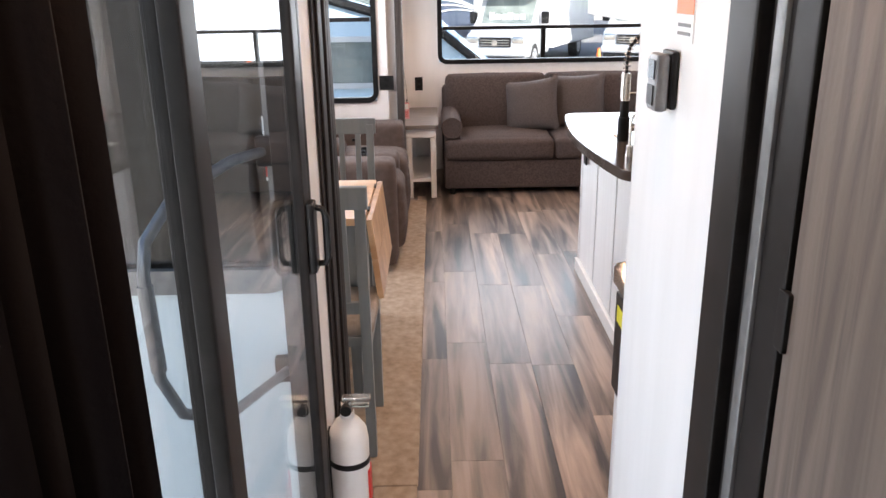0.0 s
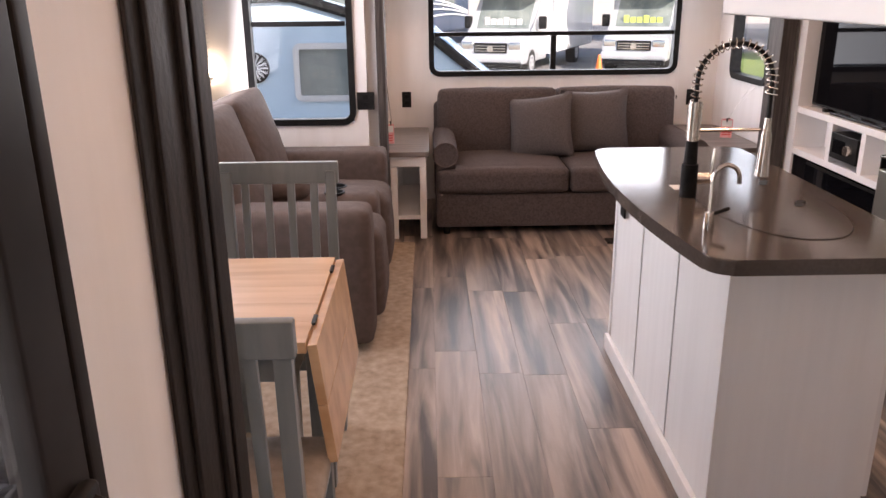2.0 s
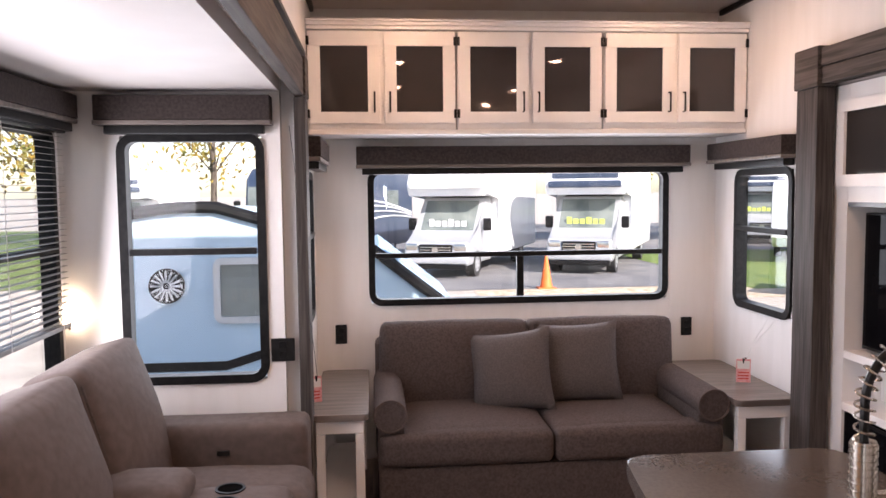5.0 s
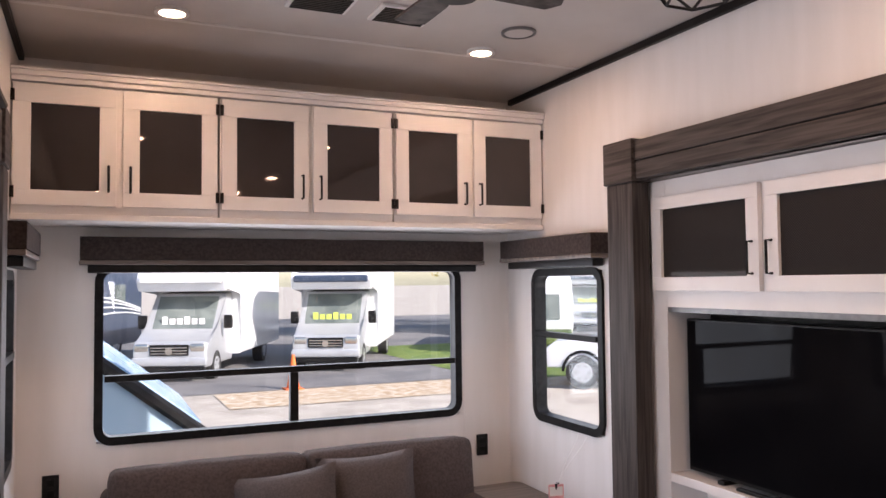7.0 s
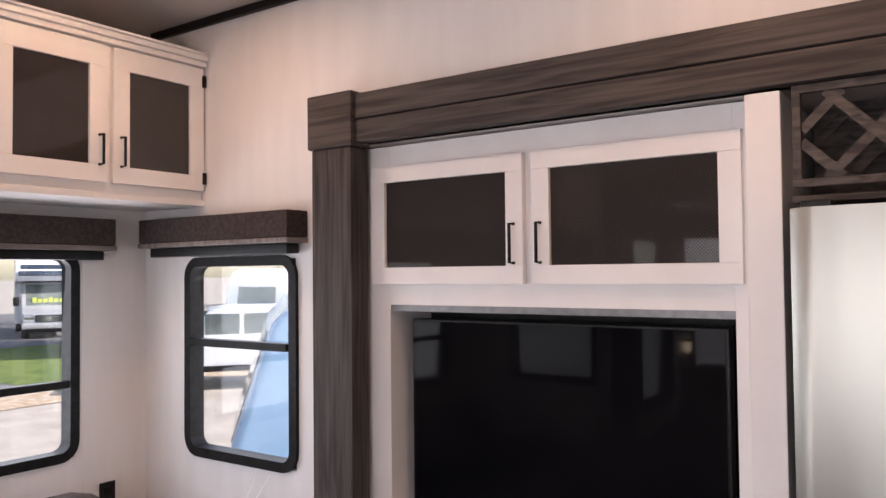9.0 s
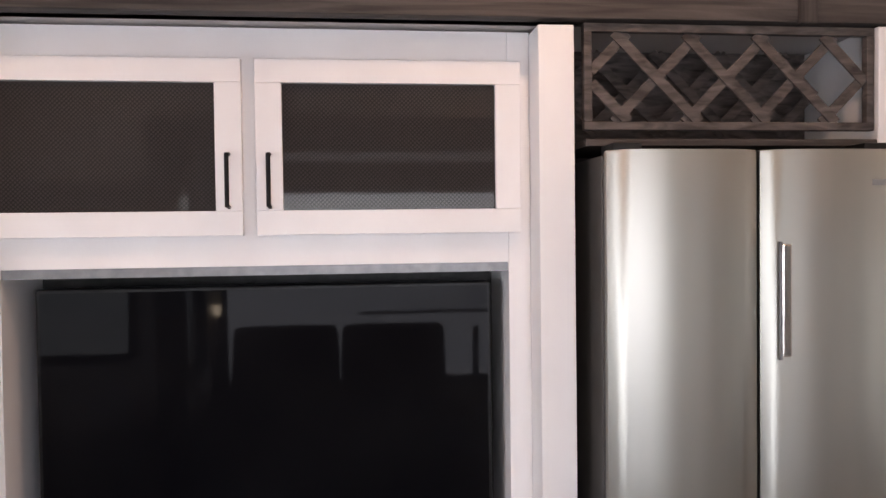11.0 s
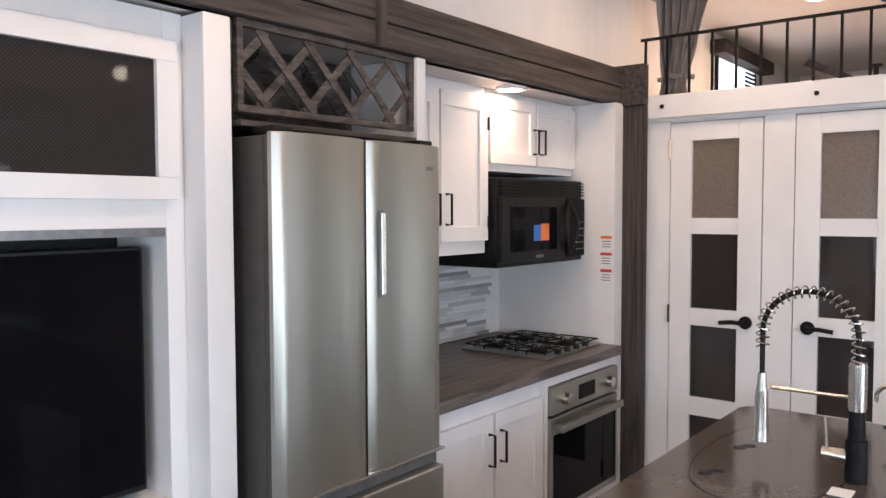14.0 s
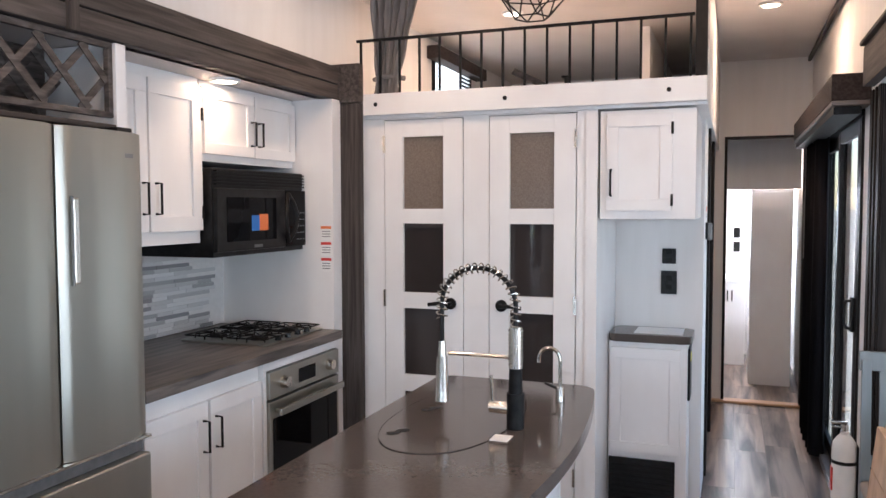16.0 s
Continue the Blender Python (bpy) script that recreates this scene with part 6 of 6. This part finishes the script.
camper_van((1.95, 25.0, GZ), -24, "white van-cab motorhome with white windscreen lettering", GELCOAT, PAPER)
camper_van((6.3, 25.4, GZ), -26, "silver van-cab motorhome with navy cab-over", NAVY)
mh = camper_van((-9.5, 31.0, GZ), -4, "white motorhome with navy nose parked behind", NAVY)
for x, y, r in ((4.4, 37.0, -20), (11.0, 37.5, -24), (17.5, 36.0, -26), (23.0, 36.0, -28)):
    copy_thing(mh, pose(x, y, GZ, 0, 0, r))


def coach(at, rz):
    """A large dark bus-fronted motorhome, its nose to -y."""
    c = thing("coach_motorhome", "large dark brown bus-fronted motorhome with pale swooshes", "motorhome", at=at, rz=rz)
    bm = bmesh.new()
    prism(bm, [(0.0, 0.4), (-0.08, 1.3), (0.1, 3.0), (0.45, 3.35), (9.0, 3.4), (9.0, 0.4)], -1.25, 1.25, "x", 0.12)
    part("shell", bm, NAVY, c, "dark glossy shell")
    bm = bmesh.new()
    prism(bm, [(-0.10, 1.55), (0.04, 2.75), (0.08, 2.75), (-0.05, 1.55)], -1.1, 1.1, "x")
    part("windscreen", bm, VGLASS, c)
    for k in range(4):
        bm = bmesh.new()
        tube(bm, [(1.265, 0.3 + 8.4 * q / 12, 0.9 + 0.22 * k + 0.7 * math.sin(q / 12 * 2.2 + 0.25 * k)) for q in range(13)], 0.035, 5)
        part("swoosh", bm, GELCOAT, c, "pale curved stripe")
    for y in (1.2, 3.6, 6.0):
        part("side_window", B(1.25, 1.265, y, y + 1.3, 1.9, 2.6, bev=0.005), VGLASS, c)
    for q in (-1, 1):
        part("headlight", B(min(q * 0.7, q * 1.1), max(q * 0.7, q * 1.1), -0.1, 0.1, 0.85, 1.1, bev=0.03), CHROME, c)
        part("side_mirror", B(min(q * 1.3, q * 1.5), max(q * 1.3, q * 1.5), -0.25, -0.1, 1.7, 2.3, bev=0.04), BLACKP, c)
        wheel(c, q * 1.08, 1.9, 0.48, 0.3)
        wheel(c, q * 1.08, 6.6, 0.48, 0.3)
    return c


coach((-3.0, 28.0, GZ), -24)


def sport_utility(at, rz):
    """An off-road wagon, its nose to -y."""
    c = thing("sport_utility", "white off-road wagon with dark windows and black tyres", "car", at=at, rz=rz)
    bm = bmesh.new()
    prism(bm, [(0.0, 0.5), (-0.05, 0.95), (0.2, 1.12), (1.25, 1.18), (4.6, 1.18), (4.65, 0.5)], -0.92, 0.92, "x", 0.06)
    body = part("body", bm, GELCOAT, c)
    bm = bmesh.new()
    prism(bm, [(1.25, 1.17), (1.85, 1.80), (2.3, 1.86), (4.5, 1.84), (4.62, 1.17)], -0.82, 0.82, "x", 0.05)
    part("cabin", bm, GELCOAT, c)
    for q in (-1, 1):
        for y0, y1 in ((1.75, 2.5), (2.6, 3.4), (3.5, 4.4)):
            part("side_window", B(min(q * 0.815, q * 0.83), max(q * 0.815, q * 0.83), y0, y1, 1.24, 1.70, bev=0.005), VGLASS, c)
        part("sill", B(min(q * 0.9, q * 0.96), max(q * 0.9, q * 0.96), 1.4, 3.5, 0.42, 0.55, bev=0.02), BLACKP, c)
        for y in (0.85, 3.9):
            wheel(c, q * 0.86, y, 0.40, 0.24)
            bm = bmesh.new()
            tube(bm, [(q * 0.925, y + 0.47 * math.cos(radians(18 * k)), 0.42 + 0.47 * math.sin(radians(18 * k))) for k in range(11)], 0.035, 6)
            part("wheel_arch", bm, BLACKP, c, "black wheel arch flare")
    bm = bmesh.new()
    prism(bm, [(1.27, 1.22), (1.80, 1.77), (1.76, 1.79), (1.23, 1.23)], -0.7, 0.7, "x")
    part("windscreen", bm, VGLASS, c)
    return c


sport_utility((10.6, 20.0, GZ), -128)

cn = thing("traffic_cone", "orange traffic cone on the lot", "cone", at=(4.5, 22.0, GZ))
bm = bmesh.new(); cyl(bm, (0, 0, 0.04), (0, 0, 0.85), 0.16, 0.035, 20)
part("cone_body", bm, CONE, cn)
part("foot_plate", B(-0.22, 0.22, -0.22, 0.22, 0, 0.045, bev=0.01), CONE, cn)

# rounded teardrop caravan just behind
td = thing("teardrop_caravan", "white rounded caravan with black trim and blue shade", "caravan", at=(-1.55, 9.2, GZ))
prof = [(-1.6, 0.5), (-1.6, 1.4)] + [(0.1 + 1.7 * math.cos(radians(180 - 5 * k)), 1.45 + 0.95 * math.sin(radians(180 - 5 * k))) for k in range(0, 20)] + [(1.6, 2.0), (2.3, 1.45), (2.7, 0.9), (2.75, 0.5)]
prof = [(max(x, -0.95), z) for x, z in prof if x > -0.95 or z < 1.41]
bm = bmesh.new(); prism(bm, prof, 0.0, 2.2, "y", 0.05)
part("shell", bm, SHADEBLUE, td)
bm = bmesh.new()
tube(bm, [(x * 1.012, -0.02, z * 1.01) for x, z in prof[1:-1]], 0.055, 8)
part("edge_trim", bm, BLACKP, td, "black edge trim over the arch")
bm = bmesh.new(); cyl(bm, (-0.19, 0.0, 1.74), (-0.19, -0.03, 1.74), 0.155, seg=32)
vt = part("round_vent", bm, BLACKP, td)
for k in range(16):
    a = 2 * math.pi * k / 16
    bm = bmesh.new(); tube(bm, [(-0.19 + 0.03 * math.cos(a), -0.035, 1.74 + 0.03 * math.sin(a)), (-0.19 + 0.135 * math.cos(a), -0.035, 1.74 + 0.135 * math.sin(a))], 0.009, 5)
    part("fin", bm, SILVER, vt)
bm = bmesh.new(); ring(bm, 0.21, 1.0, 1.40, 1.98, 0.06, -0.04, 0.0, "y", 0.08)
wf = part("window_frame", bm, SILVER, td)
part("window_glass", B(0.26, 0.95, -0.015, 0.0, 1.45, 1.93), VGLASS, td)
part("stripe", B(-0.92, 0.3, -0.012, 0.0, 0.98, 1.06), BLACKP, td, "black swoosh stripe")
bm = bmesh.new(); prism(bm, [(0.3, 0.98), (0.3, 1.06), (1.5, 1.42), (1.5, 1.34)], -0.012, 0.0, "y")
part("stripe", bm, BLACKP, td)
bm = bmesh.new(); prism(bm, [(1.58, 2.02), (1.66, 2.06), (2.36, 1.5), (2.30, 1.43)], 0.2, 2.0, "y", 0.02)
part("front_window", bm, BLUEG, td, "pale blue reflecting front panel")
for x in (-0.4, 0.4):
    wheel(td, x, 0.2, 0.33, 0.2, "y")


def travel_trailer(at, rz, label, mat, length=6.0, group="parked trailers"):
    t = thing("travel_trailer", label, "trailer", at=at, rz=rz, group=group)
    bm = bmesh.new()
    prism(bm, [(0.0, 0.55), (-0.45, 0.9), (-0.5, 1.3), (-0.2, 2.2), (0.25, 2.65), (0.8, 2.8), (length, 2.8), (length, 0.55)], -1.15, 1.15, "x", 0.08)
    part("shell", bm, mat, t)
    bm = bmesh.new(); prism(bm, [(-0.52, 1.25), (-0.24, 2.12), (-0.20, 2.1), (-0.47, 1.25)], -0.7, 0.7, "x")
    part("front_window", bm, VGLASS, t)
    for s in (-1, 1):
        for y0, y1, z0, z1 in ((1.0, 1.8, 1.5, 2.1), (3.6, 4.6, 1.5, 2.1)):
            x = s * 1.15
            w = part("side_window", B(min(x, x + s * 0.02), max(x, x + s * 0.02), y0, y1, z0, z1, bev=0.008), VGLASS, t)
        for k in range(9):
            z = 0.7 + 0.085 * k
            x = s * 1.15
            part("corrugation", B(min(x, x + s * 0.012), max(x, x + s * 0.012), 0.15, length - 0.1, z, z + 0.03), SILVER, t)
        part("stripe", B(min(s * 1.15, s * 1.166), max(s * 1.15, s * 1.166), 0.3, length - 0.2, 1.40, 1.46), NAVY, t)
        wheel(t, s * 1.05, 3.0, 0.34, 0.22)
        wheel(t, s * 1.05, 3.75, 0.34, 0.22)
    return t


travel_trailer((-6.4, 12.6, GZ), 90, "white corrugated travel trailer by the lawn", GELCOAT)
travel_trailer((5.15, 9.0, GZ), -132, "pale blue rounded travel trailer close by", BLUEG, 5.0)
travel_trailer((14.5, 27.0, GZ), -30, "white corrugated travel trailer across the lane", GELCOAT, 7.0)
travel_trailer((-14.0, 22.0, GZ), 40, "white travel trailer far across the lot", GELCOAT)
travel_trailer((20.0, 26.0, GZ), -60, "white travel trailer far across the lot", GELCOAT)
travel_trailer((-9.5, -8.0, GZ), 5, "white travel trailer beside the patio door", GELCOAT, 9.0)


def tree(at, h, seed):
    rng = random.Random(seed)
    t = thing("tree", "tall autumn tree with yellow-green leaves", "tree", at=at, group="autumn trees")
    bm = bmesh.new()
    tube(bm, [(0, 0, 0), (0.1, 0.05, h * 0.3), (0.0, 0.1, h * 0.6)], 0.18, 8)
    for k in range(9):
        a = rng.random() * 6.28
        z = h * (0.25 + 0.4 * rng.random())
        tube(bm, [(0.05, 0.05, z), (math.cos(a) * h * 0.14, math.sin(a) * h * 0.14, z + h * 0.12), (math.cos(a) * h * 0.25, math.sin(a) * h * 0.25, z + h * 0.22)], 0.05, 5)
    part("trunk", bm, BARK, t)
    vs, fs = [], []
    for c in range(70):
        a, e = rng.random() * 6.28, rng.random()
        rr = h * 0.30 * math.sqrt(rng.random()) * (1.1 - 0.5 * e)
        cc = Vector((rr * math.cos(a), rr * math.sin(a), h * (0.32 + 0.66 * e)))
        for q in range(26):
            p = cc + Vector((rng.gauss(0, 1), rng.gauss(0, 1), rng.gauss(0, 1))) * h * 0.045
            u = Vector((rng.gauss(0, 1), rng.gauss(0, 1), rng.gauss(0, 1))).normalized()
            w = u.orthogonal().normalized()
            s = 0.13 + 0.1 * rng.random()
            i = len(vs)
            vs += [p - u * s, p + w * s * 0.5, p + u * s, p - w * s * 0.5]
            fs.append((i, i + 1, i + 2, i + 3))
    me = bpy.data.meshes.new("crown")
    me.from_pydata([tuple(v) for v in vs], [], fs)
    me.materials.append(LEAF)
    o = new("crown", me)
    o.parent = t
    tagged(o, kind="stuff")
    return t


for k, (x, y, h) in enumerate(((-22, 34, 10), (-30, 40, 12), (-16, 42, 11), (-38, 30, 11), (-9, 48, 12), (24, 44, 11), (16, 50, 12), (34, 38, 10))):
    tree((x, y, GZ), h, k)

# ---- mosaic tiles ----
ms = thing("backsplash", "grey and white linear mosaic tile backsplash", "backsplash", at=(2.60, 2.2, 0.91), kind="structure")
part("grout_bed", B(0.006, 0.018, 0.0, 1.30, 0.002, 0.44), GROUT, ms, "pale grout")
rng = random.Random(5)
tile_mesh = {}
for L in (0.10, 0.16, 0.22, 0.30):
    tile_mesh[L] = mesh_of("tile", B(0, 0.006, 0.0008, L - 0.0008, 0.0007, 0.0168, bev=0.0008, seg=1), TILE)
for r in range(25):
    y = -rng.random() * 0.2
    while y < 1.29:
        L = rng.choice((0.10, 0.16, 0.22, 0.30))
        if y >= 0 and y + L <= 1.30:
            o = new("tile", tile_mesh[L])
            o.parent = ms
            o.location = (0, y, 0.004 + 0.0175 * r)
        y += L

# ---- floor planks ----
rng = random.Random(3)
W = 0.176
k = 0
x = XL - 0.05
while x < 2.68:
    xa, xb = x + 0.0003, min(x + W - 0.0003, 2.68)
    y = -2.9 - rng.random() * 0.9
    while y < YR:
        L = 0.914
        ya, yb = max(y, -2.9), min(y + L, YR)
        if yb - ya > 0.02 and not (xb < -0.1 and 2.12 < (ya + yb) / 2 < 5.4) and (xb < 2.14 or (ya > 2.0 and yb < 5.66)):
            bm = B(xa, xb, ya + 0.0003, yb - 0.0003, -0.0119, 0.0, bev=0.0005, seg=1)
            o = new("plank", mesh_of("plank", bm, PLANK))
            o.parent = floor
        y += L
    x += W
